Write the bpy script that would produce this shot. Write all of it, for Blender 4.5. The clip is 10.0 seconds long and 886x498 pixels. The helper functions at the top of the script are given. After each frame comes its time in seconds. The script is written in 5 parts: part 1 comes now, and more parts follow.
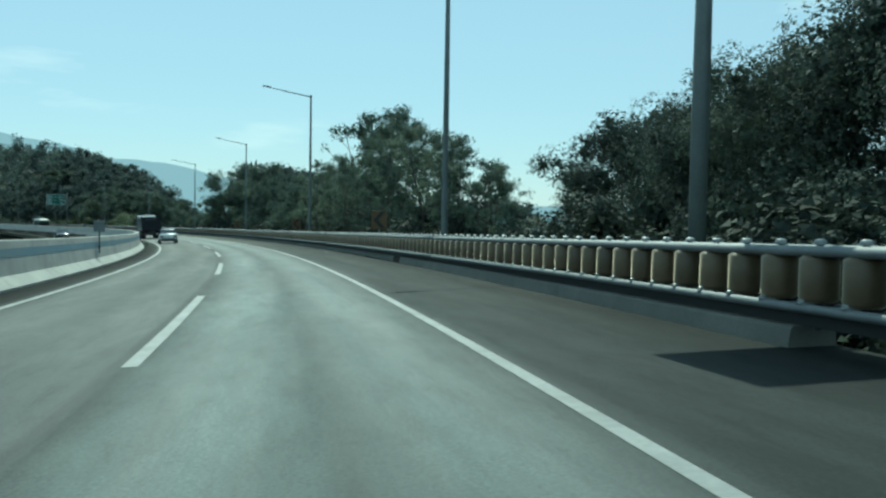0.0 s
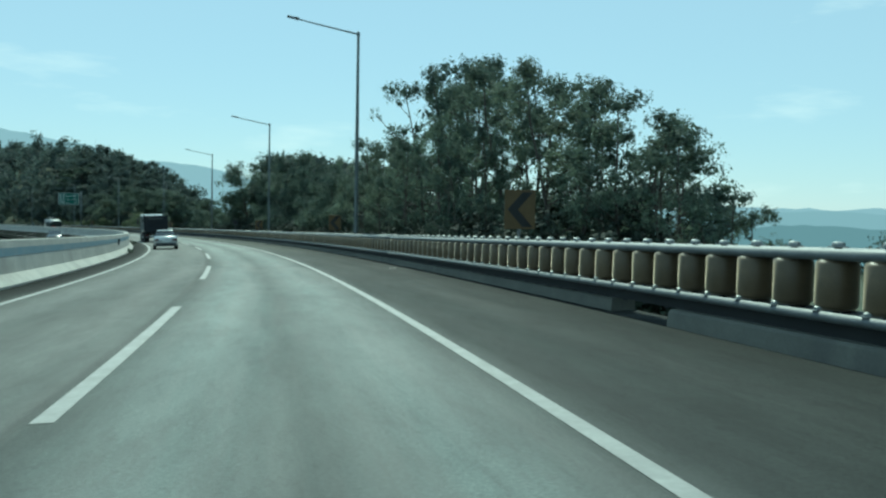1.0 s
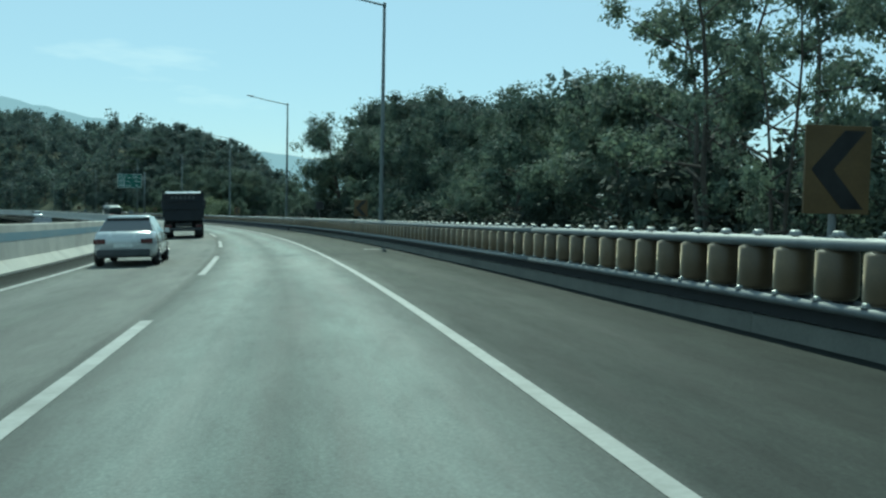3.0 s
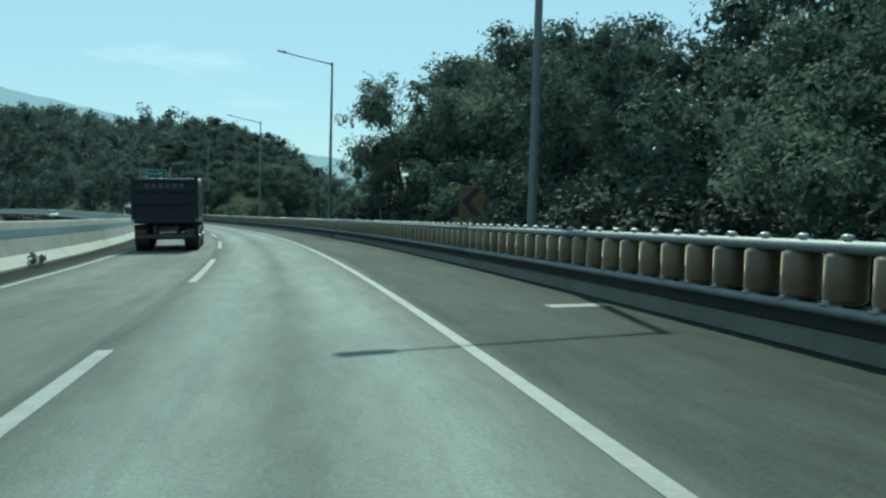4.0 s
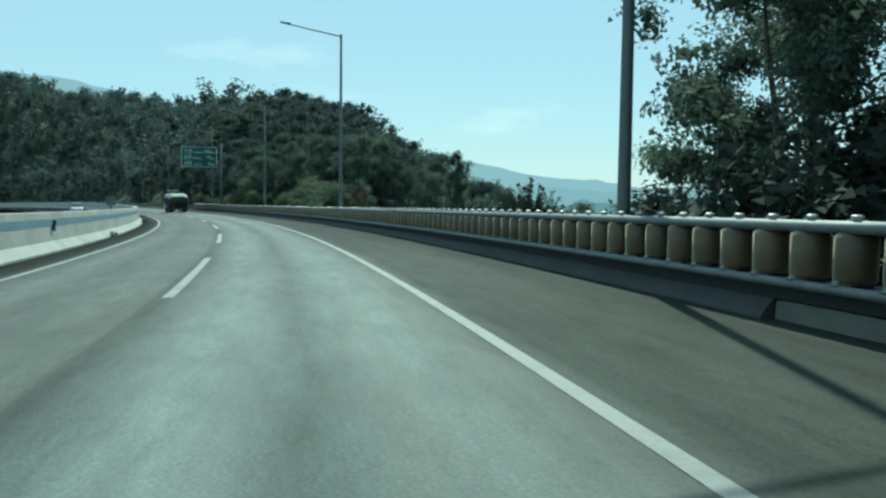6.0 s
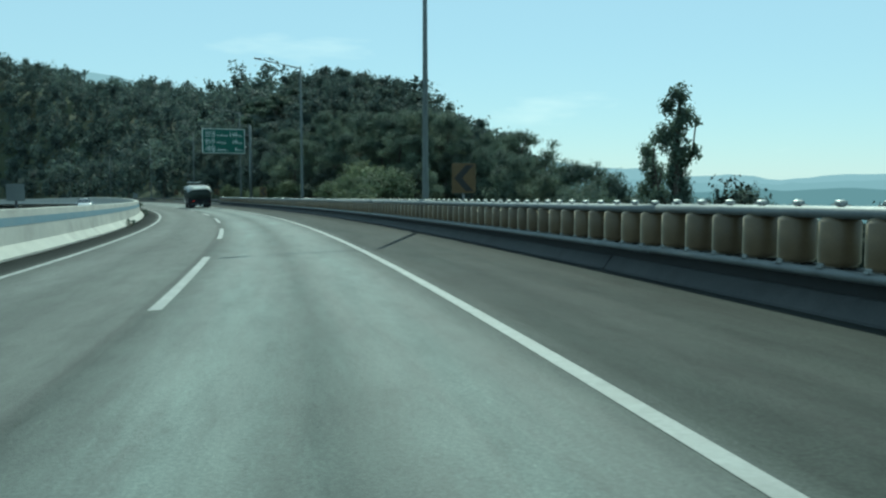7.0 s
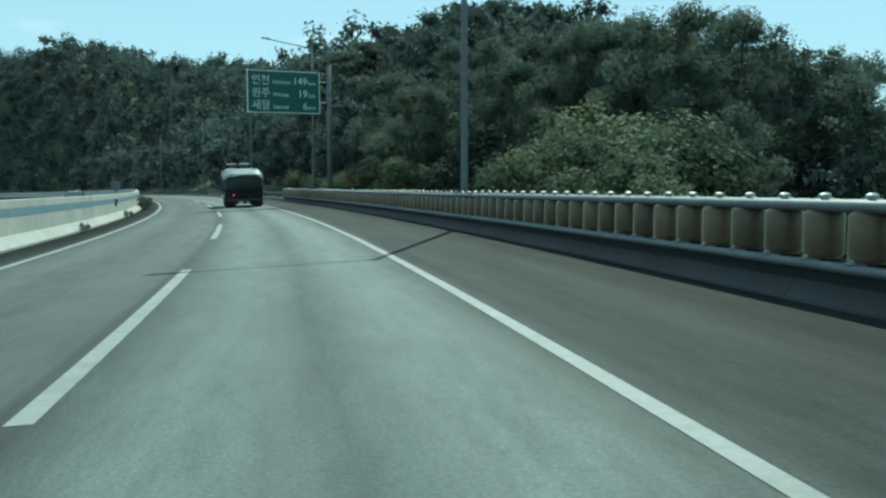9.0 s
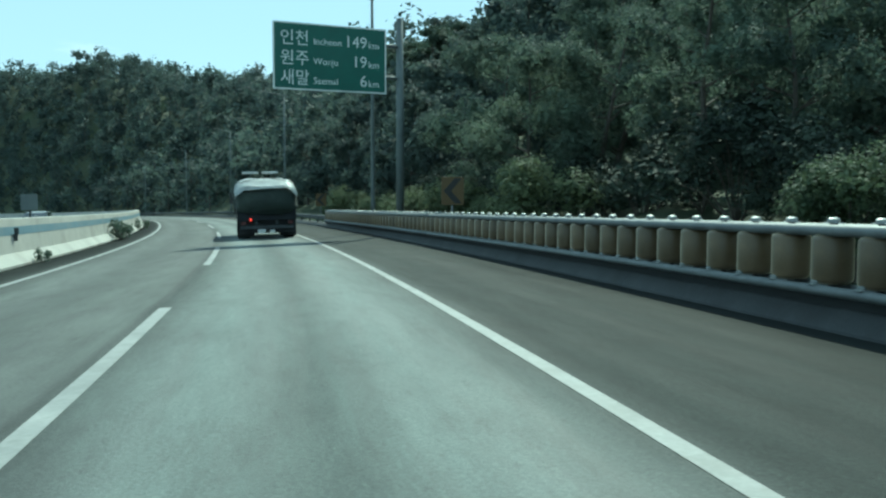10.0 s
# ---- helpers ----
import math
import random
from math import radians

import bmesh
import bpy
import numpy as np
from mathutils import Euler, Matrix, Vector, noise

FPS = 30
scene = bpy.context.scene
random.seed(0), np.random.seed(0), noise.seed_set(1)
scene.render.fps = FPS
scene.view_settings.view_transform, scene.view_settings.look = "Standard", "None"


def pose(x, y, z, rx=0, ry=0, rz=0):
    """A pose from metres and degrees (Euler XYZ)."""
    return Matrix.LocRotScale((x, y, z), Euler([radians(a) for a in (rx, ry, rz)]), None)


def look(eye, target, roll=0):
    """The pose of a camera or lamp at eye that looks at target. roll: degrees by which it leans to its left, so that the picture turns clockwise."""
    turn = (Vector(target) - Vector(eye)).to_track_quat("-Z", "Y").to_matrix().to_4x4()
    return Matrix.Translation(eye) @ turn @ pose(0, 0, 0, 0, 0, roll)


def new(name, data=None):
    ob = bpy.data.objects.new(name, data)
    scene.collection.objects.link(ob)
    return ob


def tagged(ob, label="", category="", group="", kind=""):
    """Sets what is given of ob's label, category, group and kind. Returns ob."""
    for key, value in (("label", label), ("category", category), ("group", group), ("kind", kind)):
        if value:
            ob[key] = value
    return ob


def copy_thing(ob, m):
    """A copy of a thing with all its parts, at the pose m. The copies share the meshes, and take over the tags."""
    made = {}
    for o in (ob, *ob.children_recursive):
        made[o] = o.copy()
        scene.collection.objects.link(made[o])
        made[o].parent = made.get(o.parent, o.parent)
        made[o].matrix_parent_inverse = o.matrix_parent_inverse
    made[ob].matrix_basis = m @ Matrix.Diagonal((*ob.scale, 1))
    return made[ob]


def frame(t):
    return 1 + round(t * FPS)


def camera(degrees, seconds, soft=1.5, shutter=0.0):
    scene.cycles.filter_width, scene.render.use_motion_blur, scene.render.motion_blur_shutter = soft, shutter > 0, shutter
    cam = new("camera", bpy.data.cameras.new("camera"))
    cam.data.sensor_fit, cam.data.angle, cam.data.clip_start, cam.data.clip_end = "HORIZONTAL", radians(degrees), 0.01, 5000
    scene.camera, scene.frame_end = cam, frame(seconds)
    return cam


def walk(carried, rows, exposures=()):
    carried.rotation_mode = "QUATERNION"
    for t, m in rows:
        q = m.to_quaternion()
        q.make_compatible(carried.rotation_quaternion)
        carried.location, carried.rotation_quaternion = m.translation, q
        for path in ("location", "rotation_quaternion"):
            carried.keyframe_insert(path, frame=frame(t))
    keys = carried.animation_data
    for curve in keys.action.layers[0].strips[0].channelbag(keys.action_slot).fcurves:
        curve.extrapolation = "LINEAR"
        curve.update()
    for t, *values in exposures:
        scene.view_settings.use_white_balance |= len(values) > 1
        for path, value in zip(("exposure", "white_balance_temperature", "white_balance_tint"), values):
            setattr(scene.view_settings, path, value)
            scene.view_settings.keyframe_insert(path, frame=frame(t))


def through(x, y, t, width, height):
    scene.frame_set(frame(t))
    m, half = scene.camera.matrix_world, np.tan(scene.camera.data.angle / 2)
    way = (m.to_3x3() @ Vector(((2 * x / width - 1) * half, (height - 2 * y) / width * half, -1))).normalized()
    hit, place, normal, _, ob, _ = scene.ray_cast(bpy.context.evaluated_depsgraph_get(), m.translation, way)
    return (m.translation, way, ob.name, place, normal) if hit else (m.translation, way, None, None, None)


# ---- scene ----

# ---------------------------------------------------------------- the line of the road
# s runs along the road, u to the right of the middle of the camera's lane, h above the road.
S0, S1 = -120, 760
K0, K1, K2 = 0.001737884, 0.000579127, -0.000394435
G0, G1, G2, G3 = -0.035249443, 0.013092171, 0.002188515, 0.002569467
E0, E1 = 0.035644, -0.007485
STATIONS = np.arange(S0, S1 + 1.0, 1.0)
_x = np.clip(STATIONS, -60, 300) / 200
_bend = K0 + K1 * _x + K2 * _x ** 2
_rise = G0 + G1 * _x + G2 * _x ** 2 + G3 * _x ** 3
_rise = np.where(STATIONS > 300, np.maximum(_rise - (STATIONS - 300) * 0.00012, -0.01), _rise)
_dip = -0.00007 * np.clip(STATIONS - 120, 0, 200)
_rise = _rise + _dip


def _sum(v):
    out = np.concatenate([[0.0], np.cumsum((v[1:] + v[:-1]) / 2)])
    return out - out[-S0]


HEAD = _sum(_bend)
ROAD_X, ROAD_Y, ROAD_Z = _sum(-np.sin(HEAD)), _sum(np.cos(HEAD)), _sum(_rise)


def heading(s):
    return float(np.interp(s, STATIONS, HEAD))


def dip(s):
    return math.degrees(float(np.interp(s, STATIONS, _dip)))


def bank(s):
    return E0 + E1 * min(max(s, -60), 300) / 200


def on_road(s, u, h=0.0):
    a = heading(s)
    return Vector((float(np.interp(s, STATIONS, ROAD_X)) + math.cos(a) * u, float(np.interp(s, STATIONS, ROAD_Y)) + math.sin(a) * u,
                   float(np.interp(s, STATIONS, ROAD_Z)) + bank(s) * u + h))


def place(s, u, h=0.0, turn=0.0, size=1.0):
    """A pose on the road: x right, y ahead, z up."""
    return Matrix.Translation(on_road(s, u, h)) @ Matrix.Rotation(heading(s) + radians(turn), 4, "Z") @ Matrix.Scale(size, 4)


def place_banked(s, u, h=0.0):
    """As place(), leaning and pitching with the road surface."""
    a, b, c = on_road(s, u, h), on_road(s + 2, u, h), on_road(s, u + 2, h)
    y = (b - a).normalized()
    x = (c - a).normalized()
    z = x.cross(y).normalized()
    x = y.cross(z)
    m = Matrix((x, y, z)).transposed().to_4x4()
    return Matrix.Translation(a) @ m


# ---------------------------------------------------------------- camera
cam = camera(52.63, 10.0, soft=2.4)
EYE = 1.307
ROWS = [  # seconds, along, across, yaw from the road's heading, pitch, roll
    (0.0, 1.91, -0.310, -9.72, -2.88, -0.93),
    (0.5, 13.11, -0.237, -10.07, -2.92, -1.27),
    (1.0, 24.53, -0.172, -10.13, -2.73, -1.01),
    (1.5, 35.72, -0.015, -10.06, -2.78, -0.75),
    (2.0, 46.83, -0.014, -10.07, -2.69, -0.85),
    (2.5, 57.98, 0.004, -9.29, -3.19, -0.86),
    (3.0, 69.27, 0.017, -9.12, -3.43, -1.19),
    (3.5, 80.68, 0.022, -9.31, -3.43, -1.63),
    (4.0, 92.12, 0.006, -9.13, -3.29, -1.55),
    (4.5, 103.59, -0.034, -8.36, -3.05, -0.75),
    (5.0, 114.96, -0.070, -8.52, -3.58, -0.41),
    (5.5, 126.33, -0.080, -9.08, -3.80, -0.77),
    (6.0, 137.56, -0.118, -9.33, -4.02, -0.62),
    (6.5, 148.69, -0.172, -9.35, -4.24, -0.14),
    (7.0, 159.90, -0.216, -9.41, -4.50, 0.12),
    (7.5, 171.26, -0.238, -9.57, -4.80, -0.02),
    (8.0, 182.88, -0.153, -9.54, -5.23, 0.96),
    (8.5, 194.16, -0.241, -9.58, -5.18, 0.40),
    (9.0, 205.80, -0.235, -9.53, -4.79, 0.26),
    (9.5, 217.21, -0.299, -9.80, -3.66, -0.79),
    (10.0, 228.70, -0.232, -9.64, -3.27, -0.00),
]
walk(cam, [(t, Matrix.Translation(on_road(s, u, EYE)) @ pose(0, 0, 0, 90 + pitch + dip(s), roll, math.degrees(heading(s)) + yaw))
           for t, s, u, yaw, pitch, roll in ROWS], exposures=[(0.0, 0.25, 5850, -23), (4.0, 0.26, 5850, -23), (5.0, 0.34, 5850, -23), (6.5, 0.26, 5850, -23), (8.0, 0.25, 5850, -23), (9.0, 0.36, 5850, -23), (10.0, 0.60, 5850, -23)])

# ---------------------------------------------------------------- light
SUN_UP, SUN_LEFT = radians(46.0), radians(3.0)
world = bpy.data.worlds.new("sky")
scene.world = world
world.use_nodes = True
wn, wl = world.node_tree.nodes, world.node_tree.links
sky = wn.new("ShaderNodeTexSky")
sky.sky_type, sky.sun_disc = "NISHITA", False
sky.sun_elevation, sky.sun_rotation = SUN_UP, -SUN_LEFT
sky.air_density, sky.dust_density, sky.ozone_density = 1.0, 0.0, 3.0
# an even thin veil and a few white clouds over the blue
cloud_co = wn.new("ShaderNodeTexCoord")
cloud_map = wn.new("ShaderNodeMapping")
cloud_map.inputs["Scale"].default_value = (1.6, 1.6, 7.0)
wl.new(cloud_co.outputs["Generated"], cloud_map.inputs["Vector"])
cloud = wn.new("ShaderNodeTexNoise")
cloud.inputs["Scale"].default_value, cloud.inputs["Detail"].default_value, cloud.inputs["Roughness"].default_value = 2.3, 7.0, 0.55
wl.new(cloud_map.outputs[0], cloud.inputs["Vector"])
cloud_ramp = wn.new("ShaderNodeValToRGB")
cloud_ramp.color_ramp.elements[0].position, cloud_ramp.color_ramp.elements[1].position = 0.60, 0.88
cloud_ramp.color_ramp.elements[1].color = (0.75, 0.75, 0.75, 1)
wl.new(cloud.outputs["Fac"], cloud_ramp.inputs["Fac"])
cloud_mix = wn.new("ShaderNodeMix")
cloud_mix.data_type = "RGBA"
wl.new(cloud_ramp.outputs[0], cloud_mix.inputs[0])
veil = wn.new("ShaderNodeMix")
veil.data_type = "RGBA"
veil.inputs[0].default_value = 0.72
wl.new(sky.outputs[0], veil.inputs[6])
veil.inputs[7].default_value = (4.95, 6.15, 7.6, 1)
wl.new(veil.outputs[2], cloud_mix.inputs[6])
cloud_mix.inputs[7].default_value = (9.5, 9.6, 9.8, 1)
wl.new(cloud_mix.outputs[2], wn["Background"].inputs[0])
wn["Background"].inputs[1].default_value = 0.095
sun = new("sun", bpy.data.lights.new("sun", "SUN"))
sun.data.energy, sun.data.angle, sun.data.color = 3.6, radians(0.5), (1.0, 0.95, 0.86)
sun_way = Vector((-math.sin(SUN_LEFT) * math.cos(SUN_UP), math.cos(SUN_LEFT) * math.cos(SUN_UP), math.sin(SUN_UP)))
sun.matrix_world = look(sun_way * 50, (0, 0, 0))


# ---------------------------------------------------------------- materials
def nodes_of(name):
    m = bpy.data.materials.new(name)
    m.use_nodes = True
    n, l = m.node_tree.nodes, m.node_tree.links
    return m, n, l, n["Principled BSDF"]


def noise_node(n, l, scale, detail=4.0, rough=0.6, vector=None):
    t = n.new("ShaderNodeTexNoise")
    t.inputs["Scale"].default_value, t.inputs["Detail"].default_value, t.inputs["Roughness"].default_value = scale, detail, rough
    if vector is not None:
        l.new(vector, t.inputs["Vector"])
    return t


def ramp_node(n, l, fac, stops):
    r = n.new("ShaderNodeValToRGB")
    while len(r.color_ramp.elements) < len(stops):
        r.color_ramp.elements.new(0.5)
    for e, (p, c) in zip(r.color_ramp.elements, stops):
        e.position, e.color = p, (*c, 1) if len(c) == 3 else c
    l.new(fac, r.inputs["Fac"])
    return r


def mixed(n, l, kind, fac, a, b):
    x = n.new("ShaderNodeMix")
    x.data_type, x.blend_type = "RGBA", kind
    for socket, v in ((x.inputs[0], fac), (x.inputs[6], a), (x.inputs[7], b)):
        if hasattr(v, "links"):
            l.new(v, socket)
        else:
            socket.default_value = v if isinstance(v, float) else (*v, 1)
    return x.outputs[2]


def surface(name, a, b, rough=0.6, metal=0.0, scale=3.0, fine=40.0, bump=0.15, dirt_and_shine=None, coat=0.0, per_piece=0.0):
    """Two tones in patches, a finer grain over them, relief, and patches of grime or painted shine if given."""
    m, n, l, p = nodes_of(name)
    co = n.new("ShaderNodeTexCoord").outputs["Object"]
    big, small = noise_node(n, l, scale, vector=co), noise_node(n, l, fine, 3.0, vector=co)
    col = ramp_node(n, l, big.outputs["Fac"], [(0.3, a), (0.7, b)]).outputs[0]
    col = mixed(n, l, "MULTIPLY", 0.35, col, ramp_node(n, l, small.outputs["Fac"], [(0.25, (0.55, 0.55, 0.55)), (0.75, (1.2, 1.2, 1.2))]).outputs[0])
    if dirt_and_shine:
        d = noise_node(n, l, scale * 0.6, 8.0, 0.7, co)
        col = mixed(n, l, "MIX", ramp_node(n, l, d.outputs["Fac"], [(0.5, (0, 0, 0)), (0.72, (0.8, 0.8, 0.8))]).outputs[0], col, dirt_and_shine)
    if per_piece:
        info = n.new("ShaderNodeObjectInfo")
        col = mixed(n, l, "MULTIPLY", 1.0, col, ramp_node(n, l, info.outputs["Random"], [(0.0, (1 - per_piece,) * 3), (1.0, (1 + per_piece * 0.4,) * 3)]).outputs[0])
    l.new(col, p.inputs["Base Color"])
    r = ramp_node(n, l, big.outputs["Fac"], [(0.2, (max(rough - 0.12, 0.03),) * 3), (0.8, (min(rough + 0.12, 1.0),) * 3)])
    l.new(r.outputs[0], p.inputs["Roughness"])
    p.inputs["Metallic"].default_value, p.inputs["Coat Weight"].default_value = metal, coat
    if bump:
        bm_ = n.new("ShaderNodeBump")
        bm_.inputs["Strength"].default_value, bm_.inputs["Distance"].default_value = bump, 0.02
        l.new(small.outputs["Fac"], bm_.inputs["Height"])
        l.new(bm_.outputs[0], p.inputs["Normal"])
    return m


def asphalt():
    m, n, l, p = nodes_of("asphalt")
    uv = n.new("ShaderNodeUVMap").outputs[0]  # metres along, metres across
    sep = n.new("ShaderNodeSeparateXYZ")
    l.new(uv, sep.inputs[0])
    stretch = n.new("ShaderNodeMapping")
    stretch.inputs["Scale"].default_value = (0.05, 1.0, 1.0)
    l.new(uv, stretch.inputs["Vector"])
    streaks = noise_node(n, l, 1.6, 6.0, 0.65, stretch.outputs[0])
    worn = n.new("ShaderNodeMapping")
    worn.inputs["Scale"].default_value = (0.22, 1.0, 1.0)
    l.new(uv, worn.inputs["Vector"])
    patches, grain, cracks = noise_node(n, l, 0.35, 7.0, 0.65, worn.outputs[0]), noise_node(n, l, 30.0, 4.0, 0.75, uv), noise_node(n, l, 6.0, 6.0, 0.75, uv)
    mottle, blots = noise_node(n, l, 2.3, 5.0, 0.75, worn.outputs[0]), noise_node(n, l, 0.09, 5.0, 0.6, uv)
    col = ramp_node(n, l, patches.outputs["Fac"], [(0.3, (0.036, 0.0425, 0.043)), (0.7, (0.067, 0.077, 0.0775))]).outputs[0]
    col = mixed(n, l, "MULTIPLY", 0.85, col, ramp_node(n, l, streaks.outputs["Fac"], [(0.3, (0.66, 0.67, 0.68)), (0.7, (1.2, 1.2, 1.18))]).outputs[0])
    col = mixed(n, l, "MULTIPLY", 0.9, col, ramp_node(n, l, mottle.outputs["Fac"], [(0.32, (0.62, 0.62, 0.62)), (0.5, (1.0, 1.0, 1.0)), (0.68, (1.35, 1.35, 1.32))]).outputs[0])
    col = mixed(n, l, "MULTIPLY", 0.7, col, ramp_node(n, l, blots.outputs["Fac"], [(0.35, (0.74, 0.75, 0.76)), (0.65, (1.18, 1.17, 1.14))]).outputs[0])
    # wheel tracks, oil line and shoulder follow the lanes, darkest at the median foot
    wave = n.new("ShaderNodeMath")
    wave.operation = "MULTIPLY_ADD"
    wave.inputs[1].default_value, wave.inputs[2].default_value = 1 / 24.0, 0.8125
    l.new(sep.outputs["Y"], wave.inputs[0])
    wob = n.new("ShaderNodeMath")
    wob.operation = "MULTIPLY_ADD"
    wob.inputs[1].default_value = 0.014
    l.new(streaks.outputs["Fac"], wob.inputs[0])
    l.new(wave.outputs[0], wob.inputs[2])

    def at(u):
        return u / 24.0 + 0.8125 + 0.007
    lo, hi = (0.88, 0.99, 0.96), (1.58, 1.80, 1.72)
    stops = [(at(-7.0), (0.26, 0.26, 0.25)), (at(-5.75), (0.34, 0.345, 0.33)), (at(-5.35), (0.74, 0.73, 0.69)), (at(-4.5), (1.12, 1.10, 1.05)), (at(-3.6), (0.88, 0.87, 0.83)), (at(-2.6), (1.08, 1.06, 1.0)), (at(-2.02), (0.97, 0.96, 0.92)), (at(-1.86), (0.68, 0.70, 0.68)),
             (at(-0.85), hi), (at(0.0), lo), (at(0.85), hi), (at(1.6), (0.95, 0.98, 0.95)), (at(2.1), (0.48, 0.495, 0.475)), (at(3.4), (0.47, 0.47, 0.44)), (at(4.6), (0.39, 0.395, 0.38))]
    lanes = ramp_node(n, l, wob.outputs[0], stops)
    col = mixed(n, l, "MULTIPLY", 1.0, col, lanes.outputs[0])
    # a stretch of paler pavement along the bend
    along = n.new("ShaderNodeMath")
    along.operation = "MULTIPLY"
    along.inputs[1].default_value = 1 / 400.0
    l.new(sep.outputs["X"], along.inputs[0])
    stretch_tone = [(60 / 400, (1, 1, 1)), (92 / 400, (1.34, 1.32, 1.26)), (152 / 400, (1.34, 1.32, 1.26)), (174 / 400, (1, 1, 1))]
    col = mixed(n, l, "MULTIPLY", 1.0, col, ramp_node(n, l, along.outputs[0], stretch_tone).outputs[0])
    shoulder = ramp_node(n, l, wave.outputs[0], [(at(1.85) - 0.007, (0, 0, 0)), (at(2.0) - 0.007, (1, 1, 1))])
    shoulder_tone = [(70 / 400, (1, 1, 1)), (96 / 400, (1.42, 1.40, 1.30)), (150 / 400, (1.42, 1.40, 1.30)), (172 / 400, (1, 1, 1))]
    col = mixed(n, l, "MULTIPLY", shoulder.outputs[0], col, ramp_node(n, l, along.outputs[0], shoulder_tone).outputs[0])
    # the tarred joint between the lanes
    joint = [(at(-2.02) - 0.007, (1, 1, 1)), (at(-1.98) - 0.007, (0.62, 0.62, 0.62)), (at(-1.94) - 0.007, (0.62, 0.62, 0.62)), (at(-1.90) - 0.007, (1, 1, 1))]
    col = mixed(n, l, "MULTIPLY", 1.0, col, ramp_node(n, l, wave.outputs[0], joint).outputs[0])
    col = mixed(n, l, "MULTIPLY", 0.55, col, ramp_node(n, l, grain.outputs["Fac"], [(0.28, (0.4, 0.4, 0.4)), (0.5, (1.0, 1.0, 1.0)), (0.74, (2.1, 2.1, 2.0))]).outputs[0])
    col = mixed(n, l, "MULTIPLY", 0.5, col, ramp_node(n, l, cracks.outputs["Fac"], [(0.33, (0.45, 0.45, 0.46)), (0.45, (1, 1, 1))]).outputs[0])
    l.new(col, p.inputs["Base Color"])
    l.new(ramp_node(n, l, streaks.outputs["Fac"], [(0.3, (0.76, 0.76, 0.76)), (0.7, (0.90, 0.90, 0.90))]).outputs[0], p.inputs["Roughness"])
    gloss = n.new("ShaderNodeMath")  # the wheel tracks are polished
    gloss.operation, gloss.use_clamp = "MULTIPLY_ADD", True
    gloss.inputs[1].default_value, gloss.inputs[2].default_value = 0.85, -0.22
    l.new(lanes.outputs[0], gloss.inputs[0])
    l.new(gloss.outputs[0], p.inputs["Specular IOR Level"])
    b = n.new("ShaderNodeBump")
    b.inputs["Strength"].default_value, b.inputs["Distance"].default_value = 0.7, 0.008
    l.new(grain.outputs["Fac"], b.inputs["Height"])
    l.new(b.outputs[0], p.inputs["Normal"])
    return m


def leaf_material(name, a, b, through=0.3):
    m, n, l, p = nodes_of(name)
    geo = n.new("ShaderNodeNewGeometry")
    info = n.new("ShaderNodeObjectInfo")
    col = ramp_node(n, l, geo.outputs["Random Per Island"], [(0.0, a), (1.0, b)]).outputs[0]
    col = mixed(n, l, "MULTIPLY", 1.0, col, ramp_node(n, l, info.outputs["Random"], [(0.0, (0.75, 0.8, 0.75)), (1.0, (1.2, 1.15, 1.0))]).outputs[0])
    co = n.new("ShaderNodeTexCoord").outputs["Object"]
    col = mixed(n, l, "MULTIPLY", 0.6, col, ramp_node(n, l, noise_node(n, l, 0.5, 4.0, vector=co).outputs["Fac"], [(0.3, (0.6, 0.62, 0.6)), (0.7, (1.3, 1.3, 1.1))]).outputs[0])
    col = mixed(n, l, "MULTIPLY", 0.9, col, ramp_node(n, l, noise_node(n, l, 0.14, 2.0, vector=co).outputs["Fac"], [(0.34, (0.55, 0.58, 0.62)), (0.66, (1.4, 1.38, 1.28))]).outputs[0])
    l.new(col, p.inputs["Base Color"])
    p.inputs["Roughness"].default_value, p.inputs["Specular IOR Level"].default_value = 0.8, 0.2
    t = n.new("ShaderNodeBsdfTranslucent")
    l.new(mixed(n, l, "MULTIPLY", 1.0, col, (through, through, through)), t.inputs["Color"])
    mix = n.new("ShaderNodeAddShader")
    l.new(p.outputs[0], mix.inputs[0])
    l.new(t.outputs[0], mix.inputs[1])
    l.new(mix.outputs[0], n["Material Output"].inputs["Surface"])
    return m


def glow(name, colour, strength=1.0):
    m, n, l, p = nodes_of(name)
    p.inputs["Base Color"].default_value = (0, 0, 0, 1)
    p.inputs["Emission Color"].default_value, p.inputs["Emission Strength"].default_value = (*colour, 1), strength
    return m


def glass_dark(name):
    m, n, l, p = nodes_of(name)
    p.inputs["Base Color"].default_value = (0.02, 0.025, 0.03, 1)
    p.inputs["Roughness"].default_value, p.inputs["Coat Weight"].default_value = 0.06, 0.6
    return m


ASPHALT = asphalt()
PAINT = surface("road_paint", (0.20, 0.21, 0.205), (0.31, 0.32, 0.31), 0.7, scale=2.2, fine=18, bump=0.1, dirt_and_shine=(0.15, 0.16, 0.15))
CONCRETE = surface("concrete", (0.34, 0.34, 0.315), (0.46, 0.455, 0.415), 0.85, scale=0.7, fine=30, dirt_and_shine=(0.24, 0.23, 0.21))
# the darker kerb tone carries the shade beside the barrier in its colour
KERB = surface("shade_dark_kerb_concrete", (0.040, 0.044, 0.048), (0.072, 0.075, 0.078), 0.9, scale=1.2, fine=30, dirt_and_shine=(0.03, 0.03, 0.032))
KERB_PALE = surface("pale_kerb_concrete", (0.125, 0.125, 0.108), (0.185, 0.183, 0.158), 0.9, scale=1.2, fine=30, dirt_and_shine=(0.09, 0.09, 0.085))
